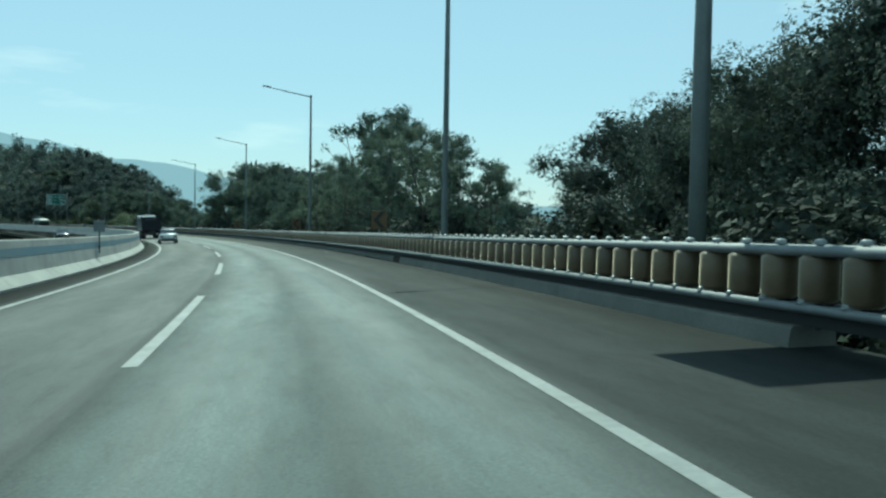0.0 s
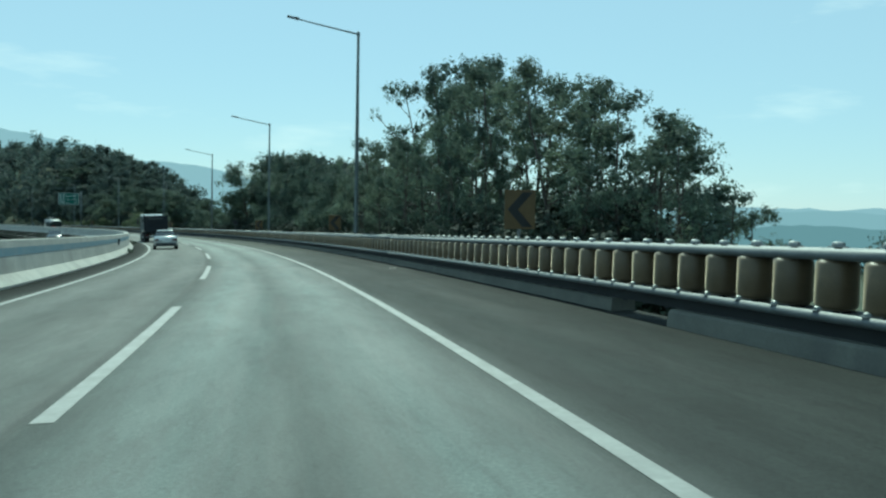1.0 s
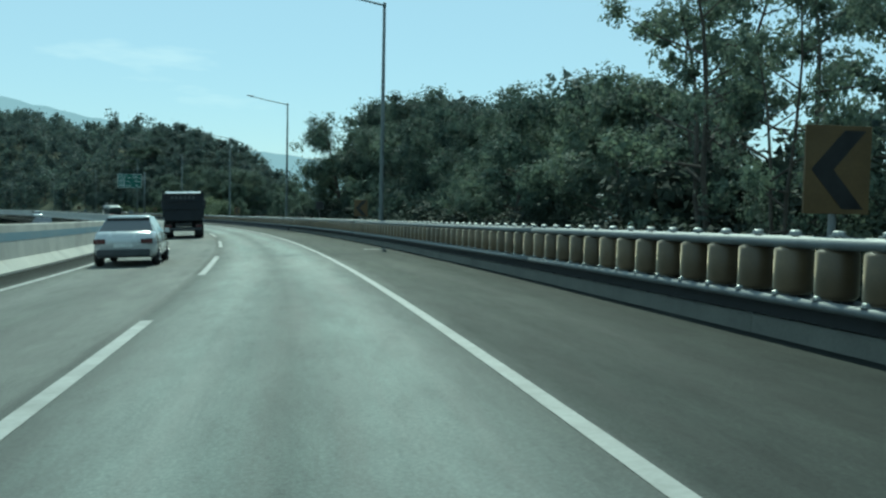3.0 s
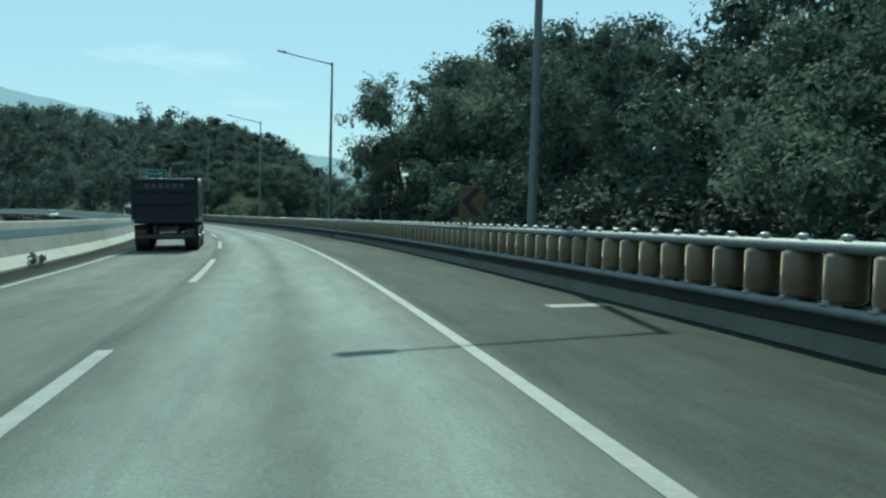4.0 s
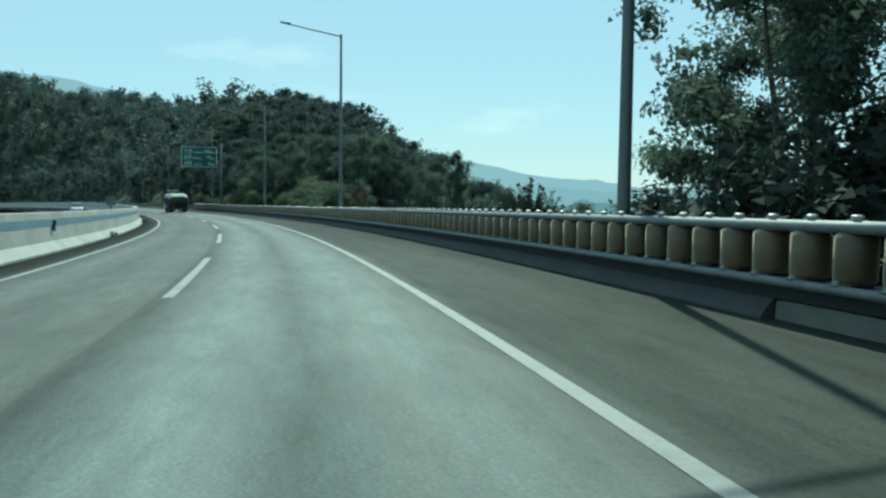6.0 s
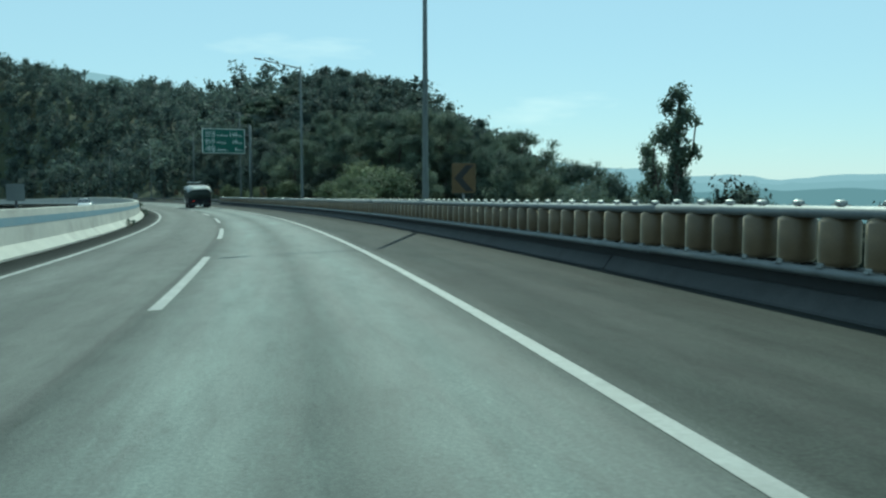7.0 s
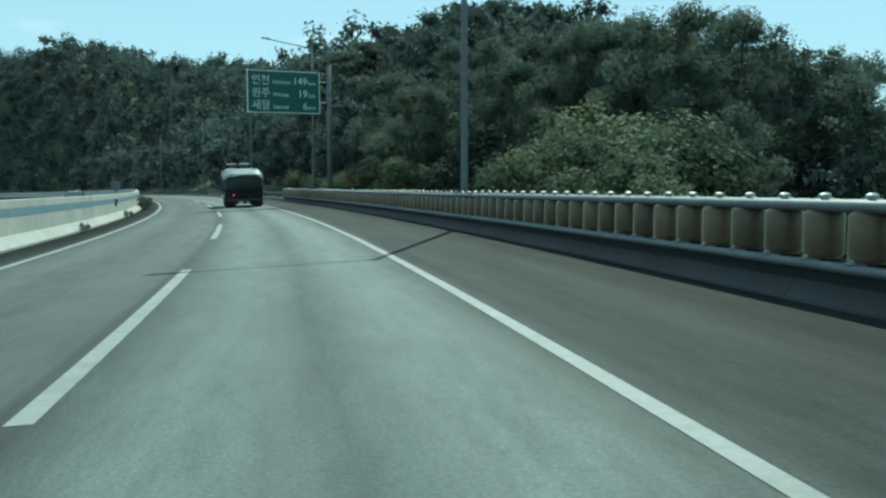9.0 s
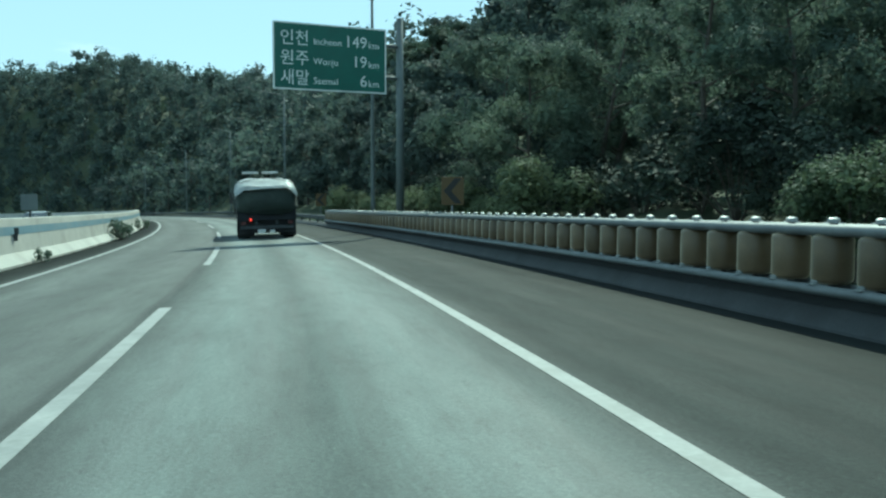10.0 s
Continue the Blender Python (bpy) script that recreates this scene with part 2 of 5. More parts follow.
BLUE_BAND = surface("blue_band_paint", (0.11, 0.19, 0.24), (0.16, 0.25, 0.30), 0.7, scale=0.8, fine=30, dirt_and_shine=(0.20, 0.24, 0.25))
GALV = surface("galvanised_steel", (0.14, 0.152, 0.158), (0.215, 0.230, 0.234), 0.62, 0.5, scale=3, fine=60, bump=0.04)
POLE = surface("lamp_pole_steel", (0.10, 0.12, 0.122), (0.155, 0.178, 0.178), 0.55, 0.3, scale=1.5, fine=30, bump=0.03)
DARK_STEEL = surface("dark_steel", (0.05, 0.055, 0.06), (0.09, 0.095, 0.10), 0.5, 0.6, scale=3, fine=40, bump=0.05)
SHADED_STEEL = surface("shade_black_steel", (0.014, 0.016, 0.018), (0.03, 0.032, 0.034), 0.85, 0.0, scale=3, fine=40, bump=0.05)
ROLLER = surface("yellow_roller_foam", (0.104, 0.074, 0.041), (0.158, 0.114, 0.064), 0.45, scale=4, fine=50, bump=0.05, dirt_and_shine=(0.11, 0.085, 0.055), per_piece=0.3)
ROLLER.node_tree.nodes["Principled BSDF"].inputs["Sheen Weight"].default_value = 1.0
ROLLER.node_tree.nodes["Principled BSDF"].inputs["Sheen Roughness"].default_value = 0.35
ROLLER.node_tree.nodes["Principled BSDF"].inputs["Sheen Tint"].default_value = (1.0, 0.88, 0.66, 1)
BRIGHT_STEEL = surface("bright_galvanised_steel", (0.24, 0.26, 0.26), (0.36, 0.38, 0.38), 0.5, 0.4, scale=5, fine=60, bump=0.03)
DULL_STEEL = surface("weathered_steel", (0.055, 0.06, 0.06), (0.09, 0.095, 0.095), 0.7, 0.3, scale=2, fine=40, bump=0.06, dirt_and_shine=(0.07, 0.065, 0.06))
SOIL = surface("hillside_soil", (0.025, 0.04, 0.016), (0.06, 0.065, 0.03), 0.95, scale=0.08, fine=2.0, bump=0.5, dirt_and_shine=(0.04, 0.07, 0.025))
BARK = surface("bark", (0.05, 0.042, 0.035), (0.11, 0.095, 0.08), 0.9, scale=4, fine=30, bump=0.5)
LEAF = leaf_material("broad_leaves", (0.051, 0.070, 0.066), (0.083, 0.106, 0.097), 0.8)
LEAF_ROUND = leaf_material("dark_round_leaves", (0.030, 0.043, 0.044), (0.050, 0.065, 0.064), 0.55)
# bush leaf colour is lowered to hold the deep shade of the undergrowth
LEAF_BUSH = leaf_material("shade_dark_bush_leaves", (0.032, 0.042, 0.040), (0.050, 0.064, 0.057), 0.22)
LEAF_HILL = leaf_material("hill_leaves", (0.037, 0.050, 0.056), (0.060, 0.078, 0.083), 0.85)
LEAF_LIGHT = leaf_material("light_leaves", (0.062, 0.080, 0.056), (0.100, 0.122, 0.082), 0.7)
LEAF_PINE = leaf_material("pine_needles", (0.04, 0.058, 0.05), (0.07, 0.092, 0.078), 0.6)
# Distance haze is painted in: these flat blues glow and take no light.
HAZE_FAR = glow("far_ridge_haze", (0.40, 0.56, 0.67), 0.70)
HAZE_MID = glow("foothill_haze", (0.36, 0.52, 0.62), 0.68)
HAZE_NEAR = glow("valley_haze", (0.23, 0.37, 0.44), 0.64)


# ---------------------------------------------------------------- mesh helpers
def mesh_of(name, bm, *mats, smooth=False):
    me = bpy.data.meshes.new(name)
    bm.normal_update()
    bm.to_mesh(me)
    bm.free()
    for m in mats:
        me.materials.append(m)
    if smooth:
        me.polygons.foreach_set("use_smooth", [True] * len(me.polygons))
    return me


def part(name, bm, material, parent, label="", m=None, smooth=False):
    me = bm if isinstance(bm, bpy.types.Mesh) else mesh_of(name, bm, material, smooth=smooth)
    ob = new(name, me)
    ob.parent = parent
    if m is not None:
        ob.matrix_basis = m
    return tagged(ob, label)


def box(bm, x0, x1, y0, y1, z0, z1, bevel=0.0):
    r = bmesh.ops.create_cube(bm, size=1.0, matrix=Matrix.Translation(((x0 + x1) / 2, (y0 + y1) / 2, (z0 + z1) / 2)) @ Matrix.Diagonal((abs(x1 - x0), abs(y1 - y0), abs(z1 - z0), 1)))
    if bevel:
        edges = list({e for v in r["verts"] for e in v.link_edges})
        bmesh.ops.bevel(bm, geom=edges, offset=bevel, segments=2, affect="EDGES", profile=0.6)
    return bm


def boxed(*a, bevel=0.0):
    return box(bmesh.new(), *a, bevel=bevel)


def tube(bm, points, radii, sides=8, caps=True):
    """A round, tapered tube through points."""
    rings = []
    pts = [Vector(q) for q in points]
    up = Vector((0.31, 0.17, 0.93))
    for i, q in enumerate(pts):
        d = (pts[min(i + 1, len(pts) - 1)] - pts[max(i - 1, 0)]).normalized()
        a = d.cross(up if abs(d.dot(up)) < 0.95 else Vector((1, 0, 0))).normalized()
        b = d.cross(a)
        rings.append([bm.verts.new(q + (a * math.cos(2 * math.pi * k / sides) + b * math.sin(2 * math.pi * k / sides)) * radii[i]) for k in range(sides)])
    for r0, r1 in zip(rings, rings[1:]):
        for k in range(sides):
            bm.faces.new((r0[k], r0[(k + 1) % sides], r1[(k + 1) % sides], r1[k]))
    if caps:
        bm.faces.new(rings[0])
        bm.faces.new(rings[-1][::-1])
    bmesh.ops.recalc_face_normals(bm, faces=bm.faces[:])
    return bm


def lathe(bm, profile, sides=16, axis="Z", centre=(0, 0, 0)):
    """Turns (radius, height) pairs round an axis."""
    rot = {"Z": Matrix(), "X": Matrix.Rotation(math.pi / 2, 4, "Y"), "Y": Matrix.Rotation(-math.pi / 2, 4, "X")}[axis]
    rings = [[bm.verts.new(Vector(centre) + rot @ Vector((r * math.cos(2 * math.pi * k / sides), r * math.sin(2 * math.pi * k / sides), h))) for k in range(sides)] for r, h in profile]
    for r0, r1 in zip(rings, rings[1:]):
        for k in range(sides):
            bm.faces.new((r0[k], r0[(k + 1) % sides], r1[(k + 1) % sides], r1[k]))
    bm.faces.new(rings[0][::-1])
    bm.faces.new(rings[-1])
    bmesh.ops.recalc_face_normals(bm, faces=bm.faces[:])
    return bm


def sweep(profile, s0, s1, step=2.0, closed=True, uv=False):
    """Runs a section of (u, h) pairs along the road."""
    n = max(1, round((s1 - s0) / step))
    bm = bmesh.new()
    layer = bm.loops.layers.uv.new("UVMap") if uv else None
    rings = []
    for i in range(n + 1):
        s = s0 + (s1 - s0) * i / n
        rings.append([(bm.verts.new(on_road(s, u, h)), s, u) for u, h in profile])
    m = len(profile)
    for r0, r1 in zip(rings, rings[1:]):
        for k in range(m if closed else m - 1):
            q = (r0[k], r0[(k + 1) % m], r1[(k + 1) % m], r1[k])
            f = bm.faces.new([v for v, _, _ in q])
            if uv:
                for loop, (_, s, u) in zip(f.loops, q):
                    loop[layer].uv = (s, u)
    if closed:
        bm.faces.new([v for v, _, _ in rings[0]][::-1])
        bm.faces.new([v for v, _, _ in rings[-1]])
    if not uv:
        bmesh.ops.recalc_face_normals(bm, faces=bm.faces[:])
    return bm


def thing(name, m, label, category, group="", kind=""):
    ob = new(name)
    ob.empty_display_size = 0.2
    ob.matrix_basis = m
    return tagged(ob, label, category, group, kind)


# ---------------------------------------------------------------- ground, far ridges
RAIL_U = 5.02


def hill_cap(s):
    return float(np.interp(s, [215, 236, 262, 300, 350, 400, 470, 540, 620, 760], [0, 0, 3, 13.5, 18.5, 21.5, 28.5, 39, 54.5, 60]))


def ground_level(s, u):
    """Height above the road's own plane beside it."""
    if -19.5 < u < 6.4:
        return -0.9
    if u >= 6.4:
        d = u - 6.4
        fall = -min(d * 0.36, 9 + d * 0.07)
        w = min(max((s - 222) / 26, 0), 1)
        w = w * w * (3 - 2 * w)
        wide = float(np.interp(s, [240, 300, 400, 520], [16, 26, 50, 80]))
        back = max(0.0, d - wide)
        steep = float(np.interp(s, [300, 420, 520, 620], [0.72, 0.8, 1.15, 1.4]))
        rise = min(max(d - 2.5, 0) * steep, hill_cap(s)) - 0.42 * back + (3.5 + 5 * min(max((s - 420) / 120, 0), 1)) * w * noise.noise(Vector((s * 0.045, u * 0.05, 2.2))) * min(d / 12, 1)
        return -0.5 + fall * (1 - w) + max(rise, -10 - 0.07 * d) * w
    d = -19.5 - u
    return -0.9 - min(d * 0.12, 10)


def make_ground():
    near_x, near_y = np.arange(-420, 260, 7.0), np.arange(-130, 700, 7.0)
    out = np.array([40, 120, 260, 520, 1000, 2000, 4500.0])
    xs = np.concatenate([near_x[0] - out[::-1], near_x, near_x[-1] + out])
    ys = np.concatenate([near_y[0] - out[::-1], near_y, near_y[-1] + out])
    cx, cy = ROAD_X[::4], ROAD_Y[::4]
    verts = []
    for y in ys:
        for x in xs:
            k = int(np.argmin((cx - x) ** 2 + (cy - y) ** 2)) * 4
            a = HEAD[k]
            u = (x - ROAD_X[k]) * math.cos(a) + (y - ROAD_Y[k]) * math.sin(a)
            off = abs((y - ROAD_Y[k]) * math.cos(a) - (x - ROAD_X[k]) * math.sin(a))
            s = float(STATIONS[k])
            uu = min(max(u, -19.5), 5.7)
            z = ROAD_Z[k] + bank(s) * uu + ground_level(s, u)
            w = min(max((math.hypot(u, off) - 150) / 300, 0), 1)
            z = z * (1 - w) - 62 * w
            if abs(u) > 24:
                z += noise.noise(Vector((x * 0.03, y * 0.03, 0))) * 1.2
            verts.append((x, y, z))
    nx = len(xs)
    faces = [(j * nx + i, j * nx + i + 1, (j + 1) * nx + i + 1, (j + 1) * nx + i) for j in range(len(ys) - 1) for i in range(nx - 1)]
    me = bpy.data.meshes.new("ground")
    me.from_pydata(verts, [], faces)
    me.materials.append(SOIL)
    me.polygons.foreach_set("use_smooth", [True] * len(me.polygons))
    return tagged(new("ground", me), "dark green brushy hillside falling away to a wide valley", "ground", kind="structure")


make_ground()


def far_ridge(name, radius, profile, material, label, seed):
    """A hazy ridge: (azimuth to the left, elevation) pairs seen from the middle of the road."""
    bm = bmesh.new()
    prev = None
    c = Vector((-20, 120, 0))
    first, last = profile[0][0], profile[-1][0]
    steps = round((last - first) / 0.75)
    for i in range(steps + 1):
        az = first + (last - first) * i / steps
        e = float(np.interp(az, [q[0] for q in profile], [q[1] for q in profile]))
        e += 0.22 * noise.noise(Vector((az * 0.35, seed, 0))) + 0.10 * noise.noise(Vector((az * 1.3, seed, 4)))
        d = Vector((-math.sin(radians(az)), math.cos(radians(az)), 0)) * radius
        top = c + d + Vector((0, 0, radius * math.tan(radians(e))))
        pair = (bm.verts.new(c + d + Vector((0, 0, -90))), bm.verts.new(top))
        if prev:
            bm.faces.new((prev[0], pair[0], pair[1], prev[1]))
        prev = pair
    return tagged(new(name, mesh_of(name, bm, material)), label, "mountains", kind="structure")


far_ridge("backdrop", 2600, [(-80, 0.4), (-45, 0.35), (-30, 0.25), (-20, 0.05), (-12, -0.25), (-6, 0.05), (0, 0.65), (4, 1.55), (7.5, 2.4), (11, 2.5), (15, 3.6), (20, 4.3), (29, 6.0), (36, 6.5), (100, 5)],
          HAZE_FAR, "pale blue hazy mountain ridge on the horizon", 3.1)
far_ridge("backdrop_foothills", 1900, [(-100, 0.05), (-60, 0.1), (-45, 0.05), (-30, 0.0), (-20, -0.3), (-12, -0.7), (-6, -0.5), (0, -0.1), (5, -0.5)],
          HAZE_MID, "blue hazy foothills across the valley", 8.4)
# low glowing sheet added to veil the far ground in haze
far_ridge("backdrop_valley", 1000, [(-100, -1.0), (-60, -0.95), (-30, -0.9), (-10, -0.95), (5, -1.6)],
          HAZE_NEAR, "glowing blue-green haze band across the valley floor", 5.7)

# ---------------------------------------------------------------- road
ROAD_A, ROAD_B = -110, 740
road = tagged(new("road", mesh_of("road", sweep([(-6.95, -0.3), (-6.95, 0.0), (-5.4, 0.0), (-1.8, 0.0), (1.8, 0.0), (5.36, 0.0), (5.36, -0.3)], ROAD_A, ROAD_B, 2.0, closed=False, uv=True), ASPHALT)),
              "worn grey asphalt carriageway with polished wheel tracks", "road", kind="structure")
opposite = tagged(new("road_opposite", mesh_of("road_opposite", sweep([(-19.4, -0.3), (-19.4, 0.0), (-13, 0.0), (-7.55, 0.0), (-7.55, -0.3)], ROAD_A, ROAD_B, 4.0, closed=False, uv=True), ASPHALT)),
                  "grey asphalt carriageway beyond the concrete median wall", "road", kind="structure")


def stripe(u, width, s0, s1, step, parent, name="edge_line", label=""):
    bm = sweep([(u - width / 2, 0.004), (u + width / 2, 0.004)], s0, s1, step, closed=False)
    for f in bm.faces:
        if f.normal.z < 0:
            f.normal_flip()
    return part(name, bm, PAINT, parent, label)


stripe(1.795, 0.145, ROAD_A, ROAD_B, 2.0, road, "edge_line", "solid white edge line")
stripe(-5.4, 0.16, ROAD_A, ROAD_B, 2.0, road, "edge_line", "solid white edge line")
for k in range(-6, 32):
    a = 11.22 + 20 * k
    stripe(-1.8, 0.17, a, a + 10.3, 2.0, road, "lane_dash")
for s0, s1, u0, u1 in ((104.35, 104.75, 3.75, 4.62), (54.5, 54.8, 4.25, 4.5)):
    part("painted_bar", sweep([(u0, 0.004), (u1, 0.004)], s0, s1, 0.2, closed=False), PAINT, road)
stripe(-8.6, 0.16, ROAD_A, ROAD_B, 4.0, opposite)
stripe(-16.0, 0.16, ROAD_A, ROAD_B, 4.0, opposite)
for k in range(-6, 32):
    stripe(-12.3, 0.16, 4 + 20 * k, 14 + 20 * k, 2.5, opposite, "lane_dash")

# ---------------------------------------------------------------- median wall
MEDIAN = [(-7.75, -0.25), (-6.68, -0.25), (-6.68, 0.06), (-6.98, 0.34), (-7.10, 1.26), (-7.13, 1.28), (-7.37, 1.28), (-7.40, 1.26), (-7.52, 0.34), (-7.72, 0.08)]
median = tagged(new("median_wall"), "cream concrete median wall with a flared foot and a blue band", "barrier", kind="structure")
for k in range(-5, 36):
    a = k * 20.0
    part("wall_panel", sweep(MEDIAN, a + 0.012, a + 19.988, 2.5), CONCRETE, median)
band = sweep([(-7.036, 0.82), (-7.066, 1.05)], -100, 720, 2.5, closed=False)
part("painted_band", band, BLUE_BAND, median, "faded blue band")

# ---------------------------------------------------------------- roller barrier
KERB_PROFILE = [(4.80, -0.1), (4.82, 0.03), (4.95, 0.20), (4.98, 0.225), (5.30, 0.225), (5.34, 0.20), (5.34, -0.1)]
LOW_KERB_PROFILE = [(4.79, -0.1), (4.80, 0.05), (4.82, 0.19), (4.85, 0.222), (5.30, 0.232), (5.34, 0.20), (5.34, -0.1)]
SET_BACK_PROFILE = [(4.95, -0.1), (4.955, 0.05), (4.965, 0.175), (4.985, 0.20), (5.30, 0.212), (5.34, 0.19), (5.34, -0.1)]
kerb = tagged(new("kerb"), "low concrete kerb under the roller barrier, with drain gaps", "kerb", kind="structure")
gaps = [10.2 + 27.2 * k for k in range(-4, 26)]
for g0, g1 in zip(gaps, gaps[1:]):
    pale = g1 < 160  # pale kerb with drains at first, then one coloured dark for the barrier's shade
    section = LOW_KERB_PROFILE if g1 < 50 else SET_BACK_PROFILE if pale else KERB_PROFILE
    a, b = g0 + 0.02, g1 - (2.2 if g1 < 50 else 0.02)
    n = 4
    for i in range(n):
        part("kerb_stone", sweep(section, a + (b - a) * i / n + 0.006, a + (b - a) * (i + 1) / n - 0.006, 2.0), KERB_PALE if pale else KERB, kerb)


def roller_profile():
    r = 0.200
    return [(0.05, 0.470), (r - 0.045, 0.472), (r - 0.010, 0.50), (r, 0.52), (r, 0.90), (r - 0.010, 0.92), (r - 0.045, 0.948), (0.05, 0.95)]


roller_mesh = mesh_of("roller", lathe(bmesh.new(), roller_profile(), 16), ROLLER, smooth=False)
roller_mesh.polygons.foreach_set("use_smooth", [len(q.vertices) == 4 for q in roller_mesh.polygons])
bm = bmesh.new()
lathe(bm, [(0.038, 0.19), (0.038, 1.07)], 8)
post_mesh = mesh_of("post", bm, DARK_STEEL)
bm = bmesh.new()
lathe(bm, [(0.055, 1.065), (0.062, 1.075), (0.06, 1.10), (0.03, 1.112)], 8)
box(bm, -0.045, 0.045, -0.10, 0.10, 1.058, 1.068)
cap_mesh = mesh_of("cap", bm, BRIGHT_STEEL)
bm = bmesh.new()
box(bm, -0.24, -0.13, -0.05, 0.05, 0.462, 0.472)
lathe(bm, [(0.04, 0.472), (0.04, 0.496), (0.02, 0.506)], 8, centre=(-0.19, 0, 0))
bolt_mesh = mesh_of("bolt", bm, BRIGHT_STEEL)


def rail_profile(u, h, r, n=10):
    return [(u + r * math.cos(2 * math.pi * k / n), h + r * math.sin(2 * math.pi * k / n)) for k in range(n)]


def barrier_section(s0, count):
    ob = thing("roller_barrier", place(s0, RAIL_U), "roller barrier with yellow foam rollers between galvanised pipe rails", "guard rail", "roller barrier along the shoulder")
    inv = ob.matrix_basis.inverted()
    s1 = s0 + count * 0.71
    lift = float(np.interp(s0 + 14, [0, 130, 180, 240], [0.0, 0.01, -0.012, -0.038]))
    for name, u, h, r in (("top_rail", RAIL_U - 0.11, 0.992, 0.058), ("top_rail", RAIL_U + 0.11, 0.992, 0.058), ("lower_rail", RAIL_U - 0.19, 0.42, 0.05), ("lower_rail", RAIL_U + 0.12, 0.42, 0.045)):
        bm = sweep(rail_profile(u, h + lift, r), s0 + 0.004, s1 - 0.004, 2.0)
        bmesh.ops.transform(bm, matrix=inv, verts=bm.verts)
        part(name, bm, GALV, ob, smooth=True)
    # plate added between the pipes to keep sun specks off the shoulder
    bm = sweep([(RAIL_U - 0.06, 0.975 + lift), (RAIL_U - 0.06, 0.99 + lift), (RAIL_U + 0.06, 0.99 + lift), (RAIL_U + 0.06, 0.975 + lift)], s0 + 0.004, s1 - 0.004, 2.0)
    bmesh.ops.transform(bm, matrix=inv, verts=bm.verts)
    part("sun_block_plate", bm, GALV, ob)
    # near-black beam colour stands for deep shade between lower rail and kerb
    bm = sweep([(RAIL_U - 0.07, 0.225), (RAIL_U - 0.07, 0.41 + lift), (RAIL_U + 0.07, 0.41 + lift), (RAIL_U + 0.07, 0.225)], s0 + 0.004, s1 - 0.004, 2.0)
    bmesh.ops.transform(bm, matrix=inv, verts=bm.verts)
    part("base_beam", bm, SHADED_STEEL, ob, "base beam coloured near black for the shade under the rail")
    for k in range(count):
        m = inv @ place(s0 + 0.35 + 0.71 * k, RAIL_U, lift)
        post = part("post", post_mesh, None, ob, m=m)
        part("roller", roller_mesh, None, ob, m=m)
        part("cap", cap_mesh, None, ob, m=m)
        part("bolt", bolt_mesh, None, ob, m=m)
    return ob


for k in range(0, 10):
    barrier_section(1.2 + 28.4 * k, 40)


def barrier_rest(s0, s1, name="roller_barrier_run"):
    verts, faces = [], []
    bm = bmesh.new()
    for u, h, r in ((RAIL_U - 0.11, 1.0, 0.058), (RAIL_U + 0.11, 1.0, 0.058), (RAIL_U - 0.12, 0.42, 0.052)):
        b2 = sweep(rail_profile(u, h, r, 6), s0, s1, 4.0)
        me = bpy.data.meshes.new("t")
        b2.to_mesh(me)
        b2.free()
        bm.from_mesh(me)
        bpy.data.meshes.remove(me)
    ob = thing(name, Matrix(), "distant run of yellow roller barrier with pipe rails", "guard rail", kind="stuff")
    part("rails", bm, GALV, ob)
    n = int((s1 - s0) / 0.71)
    for k in range(n):
        m = place(s0 + 0.35 + 0.71 * k, RAIL_U)
        base = len(verts)
        for h in (0.49, 0.92):
            for j in range(8):
                verts.append(m @ Vector((0.17 * math.cos(j * math.pi / 4), 0.17 * math.sin(j * math.pi / 4), h)))
        faces += [(base + j, base + (j + 1) % 8, base + 8 + (j + 1) % 8, base + 8 + j) for j in range(8)]
    me = bpy.data.meshes.new("rollers")
    me.from_pydata(verts, [], faces)
    me.materials.append(ROLLER)
    part("rollers", me, None, ob)




def beam_rail(s0, s1):
    ob = thing("beam_guard_rail", Matrix(), "weathered grey steel beam guard rail on posts below the wooded slope", "guard rail", kind="stuff")
    w = [(5.00, 0.42), (4.93, 0.47), (4.93, 0.52), (4.99, 0.565), (4.93, 0.61), (4.93, 0.66), (5.00, 0.72), (5.012, 0.72), (4.945, 0.66), (4.945, 0.61), (5.005, 0.565), (4.945, 0.52), (4.945, 0.47), (5.012, 0.42)]
    part("beam", sweep(w, s0, s1, 4.0), DULL_STEEL, ob)
    bm = bmesh.new()
    k = s0 + 0.5
    while k < s1:
        bmesh.ops.create_cube(bm, size=1.0, matrix=place(k, 5.09, 0.22) @ Matrix.Diagonal((0.12, 0.10, 1.04, 1)))
        k += 4.0
    part("posts", bm, DULL_STEEL, ob)


beam_rail(285.6, 720)
barrier_rest(-60, 1.2)


